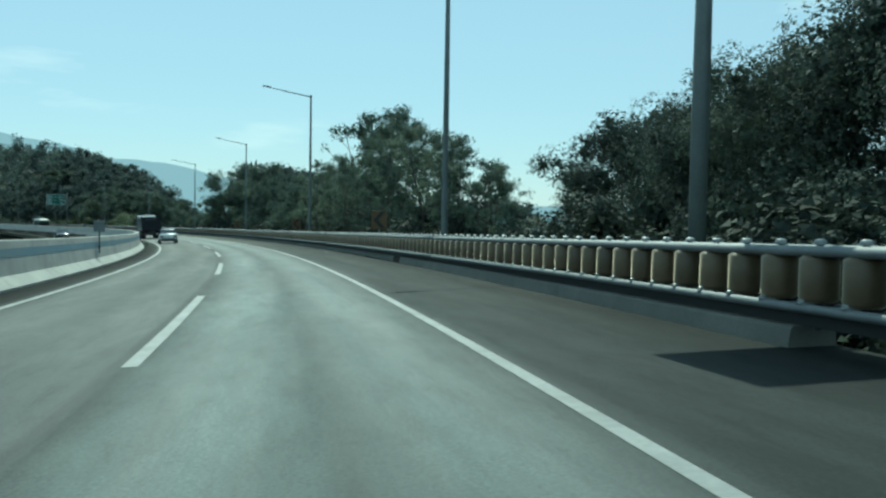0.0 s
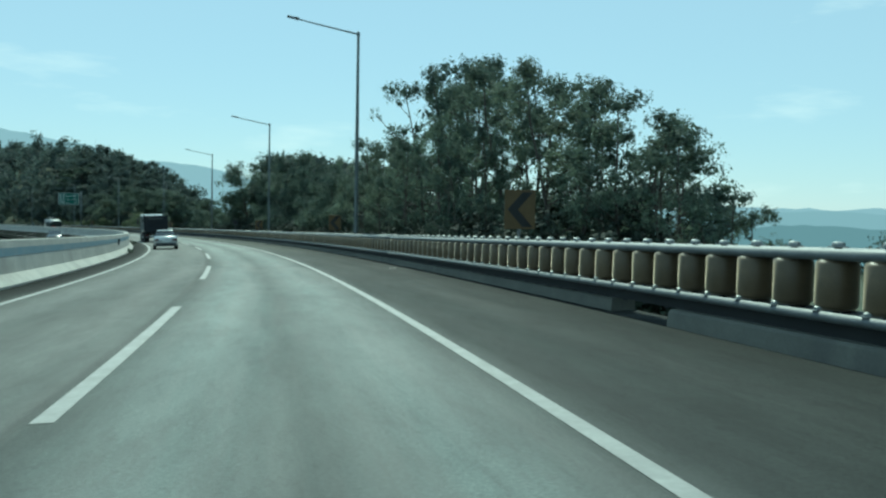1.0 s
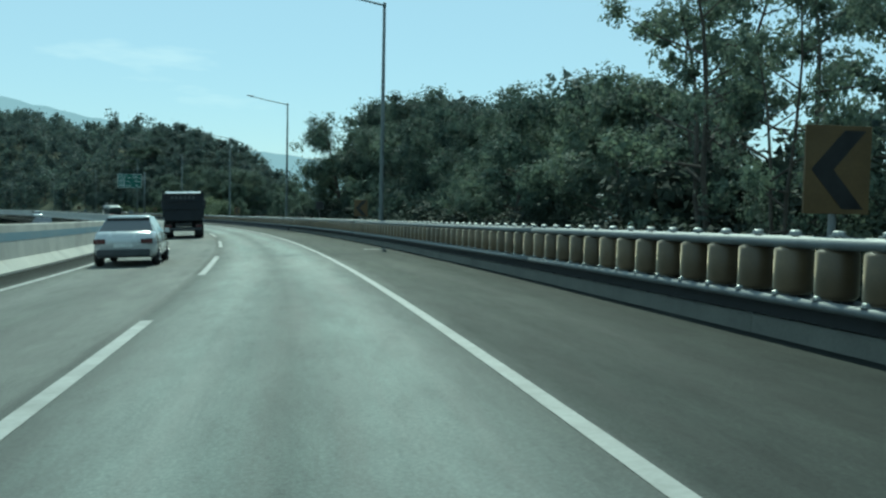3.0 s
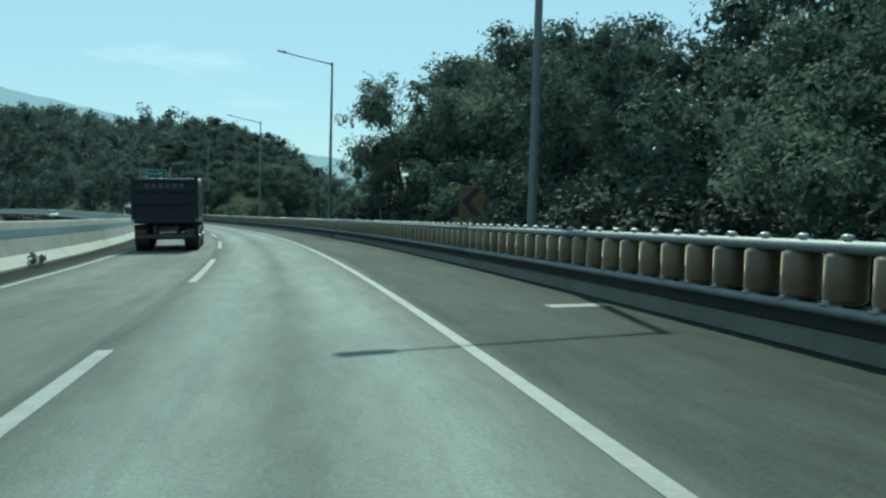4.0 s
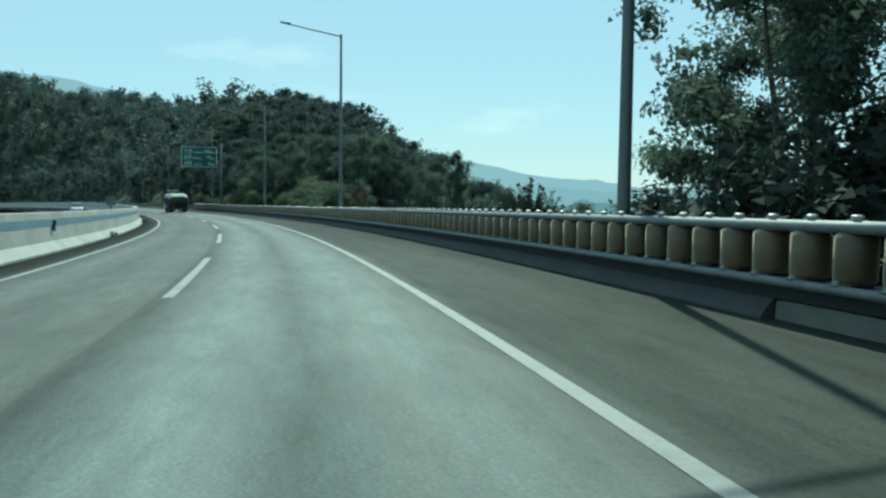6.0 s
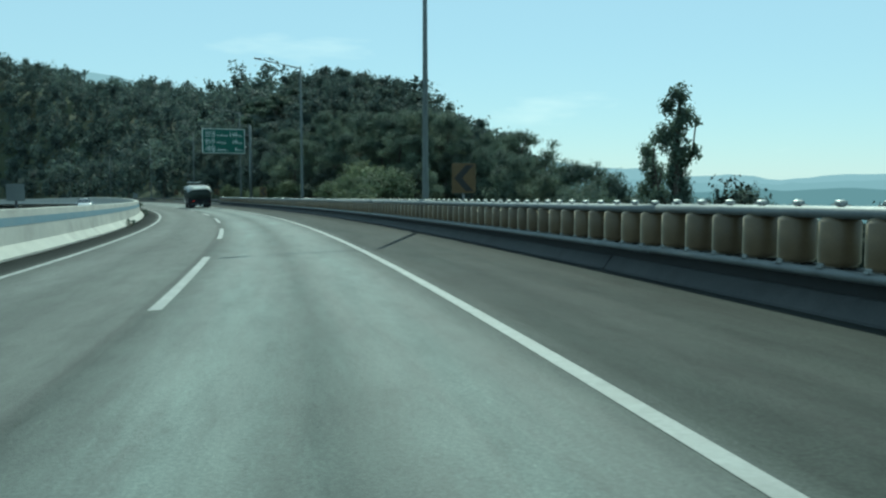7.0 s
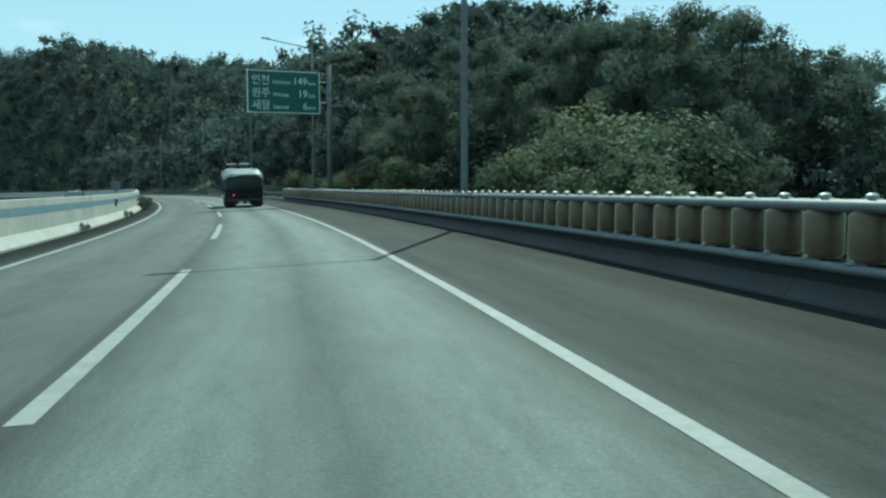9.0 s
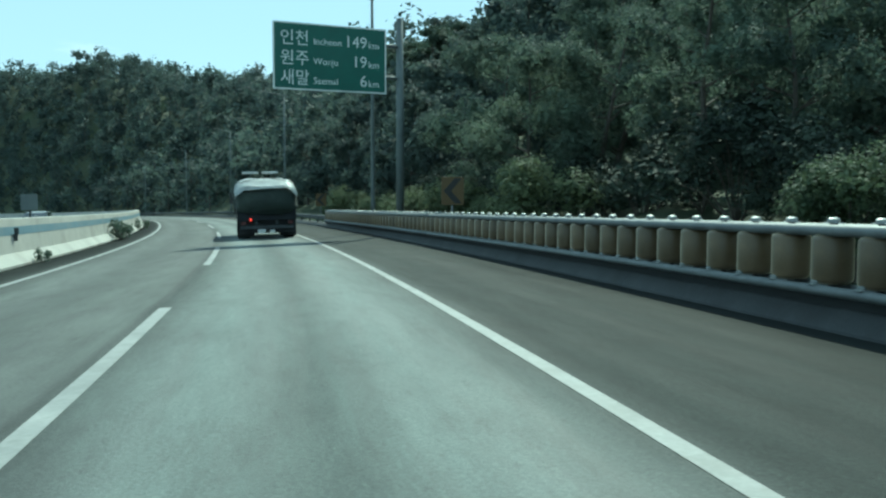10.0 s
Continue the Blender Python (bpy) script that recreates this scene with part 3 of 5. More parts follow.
# ---------------------------------------------------------------- lamps and signs
def street_lamp():
    ob = thing("street_lamp", Matrix(), "tall tapered grey steel street lamp with one long arm", "street lamp", "street lamps along the shoulder")
    bm = bmesh.new()
    tube(bm, [(0, 0, -0.8), (0, 0, 0.02), (0, 0, 5.5), (0, 0, 11.35)], [0.125, 0.12, 0.095, 0.068], 12)
    part("pole", bm, POLE, ob, smooth=True)
    bm = boxed(-0.2, 0.2, -0.2, 0.2, -0.55, 0.03, bevel=0.015)
    part("base_plate", bm, GALV, ob)
    bm = bmesh.new()
    tube(bm, [(0.05, 0, 11.28), (-0.1, 0, 11.30), (-1.6, 0, 11.56), (-3.05, 0, 11.83)], [0.05, 0.048, 0.04, 0.034], 8)
    lathe(bm, [(0.075, 11.2), (0.08, 11.24), (0.08, 11.38), (0.05, 11.42)], 10)
    part("arm", bm, POLE, ob, smooth=True)
    bm = boxed(-0.30, 0.30, -0.13, 0.13, -0.035, 0.045, bevel=0.02)
    box(bm, 0.05, 0.30, -0.07, 0.07, 0.04, 0.075, bevel=0.01)
    part("lamp_head", bm, DARK_STEEL, ob, "flat dark lamp head", m=Matrix.Translation((-3.3, 0, 11.88)) @ Matrix.Rotation(radians(10), 4, "Y"))
    return ob


lamp = street_lamp()
LAMPS = [(-8.3, 5.6), (31.5, 5.65), (70.4, 5.5), (111.9, 5.68), (151.75, 5.51), (191.8, 5.48), (231.6, 5.42), (272.37, 5.55), (311.5, 5.6), (351.5, 5.6), (391.5, 5.6), (431.5, 5.6)]
lamp.matrix_basis = place(*LAMPS[0])
for s, u in LAMPS[1:]:
    copy_thing(lamp, place(s, u))



def board_frame(bm, w, h, t=0.03, rim=0.035):
    for a in ((-w / 2, w / 2, -t, t, h / 2 - rim, h / 2), (-w / 2, w / 2, -t, t, -h / 2, -h / 2 + rim), (-w / 2, -w / 2 + rim, -t, t, -h / 2 + rim, h / 2 - rim), (w / 2 - rim, w / 2, -t, t, -h / 2 + rim, h / 2 - rim)):
        box(bm, *a)
    return bm


SIGN_YELLOW = surface("sign_yellow_sheet", (0.09, 0.058, 0.024), (0.135, 0.088, 0.036), 0.6, scale=2, fine=30, bump=0.0, dirt_and_shine=(0.11, 0.08, 0.042))
SIGN_BLACK = surface("sign_black_sheet", (0.012, 0.013, 0.015), (0.03, 0.03, 0.032), 0.4, scale=3, fine=30, bump=0.0)
SIGN_GREEN = surface("sign_green_sheet", (0.008, 0.085, 0.062), (0.015, 0.11, 0.08), 0.45, scale=1, fine=30, bump=0.0)
SIGN_WHITE = surface("sign_white_sheet", (0.62, 0.66, 0.64), (0.75, 0.78, 0.76), 0.4, scale=3, fine=30, bump=0.0)


def chevron_sign():
    ob = thing("chevron_sign", Matrix(), "yellow curve sign with a black left-pointing chevron on a steel post", "road sign", "curve signs behind the barrier")
    part("post", tube(bmesh.new(), [(0, 0.05, -1.2), (0, 0.05, 2.0)], [0.04, 0.04], 10), GALV, ob)
    z = 1.72
    part("board", boxed(-0.37, 0.37, -0.012, 0.012, z - 0.45, z + 0.45, bevel=0.006), SIGN_YELLOW, ob)
    bm = bmesh.new()
    pts = [(-0.30, 0.0), (0.06, 0.40), (0.30, 0.40), (-0.05, 0.0), (0.30, -0.40), (0.06, -0.40)]
    front = [bm.verts.new((x, -0.0165, z + y)) for x, y in pts]
    back = [bm.verts.new((x, -0.0125, z + y)) for x, y in pts]
    for q in ((0, 1, 2, 3), (0, 3, 4, 5)):
        bm.faces.new([front[i] for i in q])
    for i in range(6):
        bm.faces.new((front[i], front[(i + 1) % 6], back[(i + 1) % 6], back[i]))
    bmesh.ops.recalc_face_normals(bm, faces=bm.faces[:])
    part("chevron", bm, SIGN_BLACK, ob, "black chevron")
    bm = boxed(-0.3, 0.3, 0.012, 0.03, z + 0.18, z + 0.22)
    box(bm, -0.3, 0.3, 0.012, 0.03, z - 0.22, z - 0.18)
    part("bracket", bm, GALV, ob)
    return ob


chev = chevron_sign()
CHEVRONS = [(44.3, 5.55), (77.6, 5.5), (117.3, 5.55), (186.4, 5.55), (256.6, 5.6), (292.0, 5.6), (328.0, 5.6)]
chev.matrix_basis = place(*CHEVRONS[0])
for s, u in CHEVRONS[1:]:
    copy_thing(chev, place(s, u))


def words(text, size, material, parent, x, z, y, align="LEFT", name="lettering"):
    cu = bpy.data.curves.new(name, "FONT")
    cu.body, cu.size, cu.align_x, cu.extrude, cu.resolution_u = text, size, align, 0.0015, 3
    ob = new(name, cu)
    bpy.context.view_layer.update()
    me = bpy.data.meshes.new_from_object(ob.evaluated_get(bpy.context.evaluated_depsgraph_get()))
    bpy.data.objects.remove(ob)
    me.materials.clear()
    me.materials.append(material)
    return part(name, me, None, parent, m=Matrix.Translation((x, y, z)) @ Matrix.Rotation(math.pi / 2, 4, "X"))


def guide_sign():
    ob = thing("distance_sign", place(268.6, 6.15, 0.0, 12), "green overhead distance sign with white lettering on a steel cantilever post", "road sign")
    part("post", tube(bmesh.new(), [(0, 0, -1.5), (0, 0, 5), (0, 0, 9.6)], [0.19, 0.18, 0.15], 14), POLE, ob, smooth=True)
    part("base_plate", boxed(-0.35, 0.35, -0.35, 0.35, -1.2, 0.0, bevel=0.02), KERB, ob)
    for z in (6.95, 8.35):
        part("arm", tube(bmesh.new(), [(0.1, 0, z), (-5.7, 0, z + 0.05)], [0.085, 0.065], 10), GALV, ob, smooth=True)
    cx, cz, w, h = -3.28, 7.62, 5.06, 2.78
    panel = part("panel", boxed(cx - w / 2, cx + w / 2, -0.17, -0.13, cz - h / 2, cz + h / 2), SIGN_GREEN, ob, "dark green panel")
    rim = board_frame(bmesh.new(), w + 0.04, h + 0.04, 0.035, 0.06)
    bmesh.ops.translate(rim, vec=(cx, -0.15, cz), verts=rim.verts)
    part("rim", rim, SIGN_WHITE, ob)
    for k in range(4):
        x = cx - 1.8 + 1.2 * k
        part("stiffener", boxed(x - 0.03, x + 0.03, -0.128, -0.07, cz - h / 2 + 0.1, cz + h / 2 - 0.1), GALV, ob)
    rows = [("인천", "Incheon", "149", 0.52), ("원주", "Wonju", "19", -0.32), ("새말", "Saemal", "6", -1.14)]
    for korean, latin, far, z in rows:
        words(korean, 0.70, SIGN_WHITE, panel, cx - 2.25, cz + z, -0.173)
        words(latin, 0.40, SIGN_WHITE, panel, cx - 0.80, cz + z + 0.02, -0.173)
        words(far, 0.70, SIGN_WHITE, panel, cx + 1.66, cz + z, -0.173, "RIGHT")
        words("km", 0.42, SIGN_WHITE, panel, cx + 1.70, cz + z, -0.173)
    return ob


guide_sign()


def overhead_board():
    ob = thing("overhead_sign", place(15.4, 6.38), "grey steel post with a high sign board reaching over the shoulder", "road sign")
    part("post", tube(bmesh.new(), [(0, 0, -1.5), (0, 0, 4), (0, 0, 7.6)], [0.15, 0.14, 0.12], 14), POLE, ob, smooth=True)
    part("arm", tube(bmesh.new(), [(0, 0, 6.9), (-3.05, 0, 6.9)], [0.06, 0.05], 10), POLE, ob, smooth=True)
    part("arm", tube(bmesh.new(), [(0, 0, 5.9), (-3.05, 0, 5.9)], [0.06, 0.05], 10), POLE, ob, smooth=True)
    part("board", boxed(-3.2, -1.55, -0.09, -0.06, 5.35, 7.45, bevel=0.01), SIGN_GREEN, ob)


overhead_board()


def median_marker(m):
    ob = thing("median_marker", m, "small grey marker board on a thin post on the median wall", "road sign", "marker boards on the median wall")
    part("post", tube(bmesh.new(), [(0.24, 0, 0.55), (0.24, 0, 1.9)], [0.035, 0.035], 8), DARK_STEEL, ob)
    part("board", boxed(-0.0, 0.48, -0.06, -0.036, 1.50, 1.98, bevel=0.01), POLE, ob)
    return ob


first_marker = median_marker(place(44.0, -7.25))
for s in (187.2, 258.0):
    copy_thing(first_marker, place(s, -7.48))


def small_sign(m):
    ob = thing("small_sign", m, "small weathered dark sign board with a pale rim", "road sign")
    part("post", tube(bmesh.new(), [(0, 0.03, -1.2), (0, 0.03, 2.3)], [0.03, 0.03], 8), GALV, ob)
    part("board", boxed(-0.28, 0.28, -0.012, 0.0, 1.74, 2.3, bevel=0.004), SIGN_BLACK, ob)
    rim = board_frame(bmesh.new(), 0.58, 0.58, 0.014, 0.022)
    bmesh.ops.translate(rim, vec=(0, -0.004, 2.02), verts=rim.verts)
    part("rim", rim, POLE, ob)


small_sign(place(134.4, 5.62))


def wall_reflector(m):
    ob = thing("wall_reflector", m, "small dark reflector bracket on the face of the median wall", "reflector", "reflectors on the median wall")
    part("bracket", boxed(-0.02, 0.10, -0.02, 0.02, 0.66, 0.86, bevel=0.006), DARK_STEEL, ob)
    part("reflector", boxed(0.02, 0.14, -0.05, -0.022, 0.84, 1.02, bevel=0.01), DARK_STEEL, ob)


for s in (83.4, 169.0, 255.0):
    wall_reflector(place(s, -7.03))

# ---------------------------------------------------------------- vehicles
TRUCK_PAINT = surface("truck_dark_paint", (0.010, 0.012, 0.016), (0.020, 0.024, 0.030), 0.55, 0.0, scale=1.2, fine=25, bump=0.03, dirt_and_shine=(0.028, 0.028, 0.027))
TRUCK_PAINT.node_tree.nodes["Principled BSDF"].inputs["Specular IOR Level"].default_value = 0.25
# the tub's pale patches paint its reflections into the colour
TUB_PAINT = surface("tub_grey_paint", (0.13, 0.145, 0.16), (0.27, 0.29, 0.30), 0.30, 0.5, scale=1.3, fine=14, bump=0.06, dirt_and_shine=(0.32, 0.32, 0.29), coat=0.3)
RUBBER = surface("rubber", (0.012, 0.012, 0.013), (0.03, 0.03, 0.03), 0.85, scale=6, fine=50, bump=0.2)
RIM = surface("wheel_steel", (0.22, 0.23, 0.24), (0.36, 0.37, 0.38), 0.42, 0.7, scale=5, fine=40, bump=0.05, dirt_and_shine=(0.12, 0.11, 0.10))
ALU = surface("aluminium", (0.62, 0.64, 0.65), (0.76, 0.78, 0.79), 0.3, 0.8, scale=3, fine=40, bump=0.03)
GLASS = glass_dark("dark_glass")
TAIL = surface("tail_lamp_red", (0.05, 0.008, 0.008), (0.08, 0.01, 0.01), 0.25, scale=6, fine=40, bump=0.0, coat=0.5)
TAIL_LIT = glow("lit_tail_lamp", (1.0, 0.06, 0.05), 0.9)
PLATE = surface("plate_white", (0.55, 0.57, 0.55), (0.7, 0.72, 0.7), 0.4, scale=6, fine=40, bump=0.0)
GATE_GREY = surface("dusty_grey", (0.05, 0.053, 0.055), (0.085, 0.088, 0.088), 0.75, scale=4, fine=30, bump=0.03)
TARP = surface("green_tarpaulin", (0.014, 0.023, 0.019), (0.032, 0.045, 0.038), 0.8, scale=1.6, fine=20, bump=0.5, dirt_and_shine=(0.06, 0.07, 0.06))
TARP_SILVER = surface("silver_tarpaulin", (0.55, 0.58, 0.58), (0.75, 0.78, 0.78), 0.4, 0.1, scale=2.0, fine=20, bump=0.4, dirt_and_shine=(0.4, 0.42, 0.42))
CAR_PAINT = surface("pale_silver_paint", (0.48, 0.50, 0.50), (0.55, 0.57, 0.57), 0.25, 0.25, scale=1, fine=60, bump=0.0, coat=0.8)


def wheel(parent, x, y, r, w, side, big=True):
    """A tyre with its rim; side +1 faces right."""
    bm = lathe(bmesh.new(), [(r * 0.58, -w / 2), (r * 0.80, -w / 2 - 0.01), (r * 0.94, -w / 2 + 0.01), (r, -w / 2 + 0.05), (r, w / 2 - 0.05), (r * 0.94, w / 2 - 0.01), (r * 0.80, w / 2 + 0.01), (r * 0.58, w / 2)], 28, "X")
    t = part("wheel", bm, RUBBER, parent, m=Matrix.Translation((x, y, r)), smooth=True)
    o = side * (w / 2)
    prof = [(r * 0.60, -0.004), (r * 0.58, 0.012), (r * 0.52, -0.01), (r * 0.40, -0.05 if big else -0.02), (r * 0.22, -0.04 if big else -0.01), (r * 0.20, 0.03), (r * 0.1, 0.04)]
    bm = lathe(bmesh.new(), [(a, side * b + o) for a, b in prof], 24, "X")
    part("rim", bm, RIM, t, "steel rim")
    for k in range(8):
        a = 2 * math.pi * k / 8
        part("wheel_nut", boxed(o + side * -0.03, o + side * 0.005, r * 0.30 * math.cos(a) - 0.015, r * 0.30 * math.cos(a) + 0.015, r * 0.30 * math.sin(a) - 0.015, r * 0.30 * math.sin(a) + 0.015), RIM, t)
    return t


def prism(bm, outline, x0, x1):
    """Extrudes a (y, z) outline from x0 to x1."""
    a, b = [bm.verts.new((x0, y, z)) for y, z in outline], [bm.verts.new((x1, y, z)) for y, z in outline]
    bm.faces.new(a)
    bm.faces.new(b[::-1])
    n = len(outline)
    for i in range(n):
        bm.faces.new((a[i], b[i], b[(i + 1) % n], a[(i + 1) % n]))
    bmesh.ops.recalc_face_normals(bm, faces=bm.faces[:])
    return bm


def dump_truck(m):
    ob = thing("dump_truck", m, "dark four-axle dump truck with a ribbed grey steel tub", "truck")
    W = 1.24
    for y in (0.0, 1.35):
        for sx in (-1, 1):
            wheel(ob, sx * (W - 0.29), y, 0.53, 0.56, sx)
    for y in (4.35, 6.2):
        for sx in (-1, 1):
            wheel(ob, sx * (W - 0.16), y, 0.53, 0.31, sx)
    bm = boxed(-0.48, -0.36, -1.1, 7.2, 0.72, 1.02, bevel=0.01)
    box(bm, 0.36, 0.48, -1.1, 7.2, 0.72, 1.02, bevel=0.01)
    for y in (-0.9, 0.7, 2.4, 4.0, 5.6):
        box(bm, -0.36, 0.36, y, y + 0.1, 0.76, 0.98)
    part("chassis", bm, DARK_STEEL, ob)
    for y in (0.0, 1.35, 4.35, 6.2):
        part("axle", tube(bmesh.new(), [(-0.95, y, 0.53), (0.95, y, 0.53)], [0.09, 0.09], 10), DARK_STEEL, ob)
    # tub: open box with sloping front and ribs
    tub = bmesh.new()
    for sx in (-1, 1):
        prism(tub, [(-1.25, 1.30), (4.55, 1.30), (4.72, 2.70), (-1.35, 2.70)], sx * (W - 0.02), sx * (W - 0.09))
    box(tub, -W + 0.09, W - 0.09, -1.2, 4.5, 1.16, 1.30)
    prism(tub, [(4.50, 1.30), (4.57, 1.30), (4.80, 2.98), (4.73, 2.98)], -W + 0.02, W - 0.02)
    body = part("tub", tub, TUB_PAINT, ob)
    for sx in (-1, 1):
        part("top_rail", boxed(sx * (W - 0.12), sx * (W + 0.02), -1.36, 4.76, 2.69, 2.81, bevel=0.02), TUB_PAINT, body)
        part("lower_rail", boxed(sx * (W - 0.12), sx * (W + 0.03), -1.28, 4.55, 1.16, 1.34, bevel=0.02), TUB_PAINT, body)
        for k in range(5):
            y = -0.95 + 1.32 * k
            part("rib", boxed(sx * (W - 0.02), sx * (W + 0.045), y - 0.055, y + 0.055, 1.34, 2.70, bevel=0.015), TUB_PAINT, body)
        part("sheet_post", boxed(sx * (W - 0.10), sx * (W + 0.03), -1.46, -1.30, 1.3, 3.02, bevel=0.02), TRUCK_PAINT, body)
    gate = bmesh.new()
    box(gate, -W + 0.1, W - 0.1, -1.42, -1.34, 1.10, 2.86, bevel=0.01)
    gate = part("tailgate", gate, TRUCK_PAINT, ob, "dark ribbed tailgate")
    for z in (1.18, 1.90, 2.40, 2.78):
        part("gate_rib", boxed(-W + 0.12, W - 0.12, -1.49, -1.42, z - 0.05, z + 0.05, bevel=0.012), TRUCK_PAINT, gate)
    for k in range(6):
        part("lettering_bar", boxed(-0.75 + 0.26 * k, -0.57 + 0.26 * k, -1.428, -1.421, 2.50, 2.68), GATE_GREY, gate, "faded grey lettering bar")
    part("canopy", prism(bmesh.new(), [(4.74, 2.95), (5.9, 3.10), (5.9, 3.16), (4.74, 3.02)], -W + 0.05, W - 0.05), TUB_PAINT, ob)
    # rear underrun, lamps, mudguards
    part("bumper", boxed(-1.1, 1.1, -1.22, -1.10, 0.52, 0.68, bevel=0.015), DARK_STEEL, ob)
    for sx in (-1, 1):
        part("tail_lamp", boxed(sx * 0.75, sx * 1.12, -1.26, -1.215, 0.71, 0.86, bevel=0.01), TAIL, ob)
        part("mud_flap", boxed(sx * 0.68, sx * 1.22, -0.70, -0.685, 0.28, 1.05), RUBBER, ob)
        part("mudguard", prism(bmesh.new(), [(3.72, 0.55), (3.78, 0.55), (3.9, 0.98), (4.2, 1.17), (4.6, 1.17), (4.85, 1.02), (4.92, 0.98), (4.66, 1.23), (4.15, 1.23), (3.84, 1.02)], sx * (W - 0.34), sx * W), TRUCK_PAINT, ob)
        part("side_bar", boxed(sx * (W - 0.06), sx * W, 2.05, 3.65, 0.86, 1.00, bevel=0.02), ALU, ob, "bright side bar")
        part("side_bar", boxed(sx * (W - 0.06), sx * W, 2.05, 3.65, 0.44, 0.58, bevel=0.02), ALU, ob, "bright side bar")
        part("tank", boxed(sx * 0.55, sx * (W - 0.09), 2.15, 3.5, 0.42, 1.02, bevel=0.08), DARK_STEEL, ob)
    part("number_plate", boxed(-0.26, 0.26, -1.245, -1.225, 0.53, 0.67), GATE_GREY, ob, "dusty number plate with unreadable bars")
    # cab
    shell = prism(bmesh.new(), [(5.0, 0.95), (7.15, 0.62), (7.30, 0.70), (7.30, 1.75), (7.05, 2.85), (6.85, 3.0), (5.15, 3.02), (5.0, 2.9)], -W + 0.03, W - 0.03)
    bmesh.ops.bevel(shell, geom=shell.edges[:], offset=0.05, segments=2, affect="EDGES")
    cab = part("cab", shell, TRUCK_PAINT, ob, "dark glossy cab", smooth=False)
    for sx in (-1, 1):
        win = prism(bmesh.new(), [(5.75, 1.85), (6.98, 1.85), (6.80, 2.65), (5.75, 2.65)], sx * (W - 0.025), sx * (W - 0.045))
        part("side_window", win, GLASS, cab)
        part("door_handle", boxed(sx * (W - 0.03), sx * W, 5.85, 6.05, 1.62, 1.67), ALU, cab)
        part("mirror_arm", tube(bmesh.new(), [(sx * (W - 0.05), 6.95, 2.7), (sx * (W + 0.22), 7.2, 2.7), (sx * (W + 0.22), 7.2, 1.85), (sx * (W - 0.05), 7.0, 1.8)], [0.02] * 4, 6), DARK_STEEL, cab)
        part("mirror", boxed(sx * (W + 0.09), sx * (W + 0.33), 7.13, 7.25, 1.95, 2.6, bevel=0.03), SIGN_BLACK, cab)
        part("step", boxed(sx * (W - 0.3), sx * (W - 0.02), 5.35, 5.75, 0.5, 0.95, bevel=0.03), TRUCK_PAINT, cab)
    part("windscreen", boxed(-1.08, 1.08, -0.01, 0.01, 0, 0.95), GLASS, cab, m=Matrix.Translation((0, 7.285, 1.82)) @ Matrix.Rotation(radians(13), 4, "X"))
    part("air_stack", tube(bmesh.new(), [(W - 0.25, 4.92, 1.1), (W - 0.25, 4.92, 2.9)], [0.09, 0.09], 12), ALU, ob, smooth=True)
    return ob


def lumpy(nx, ny, fn):
    """A closed lumpy hull from fn(a, b) with a round the section and b along it."""
    bm = bmesh.new()
    rings = [[bm.verts.new(fn(i / nx, j / (ny - 1))) for i in range(nx)] for j in range(ny)]
    for r0, r1 in zip(rings, rings[1:]):
        for k in range(nx):
            bm.faces.new((r0[k], r0[(k + 1) % nx], r1[(k + 1) % nx], r1[k]))
    bm.faces.new(rings[0][::-1])
    bm.faces.new(rings[-1])
    bmesh.ops.recalc_face_normals(bm, faces=bm.faces[:])
    return bm


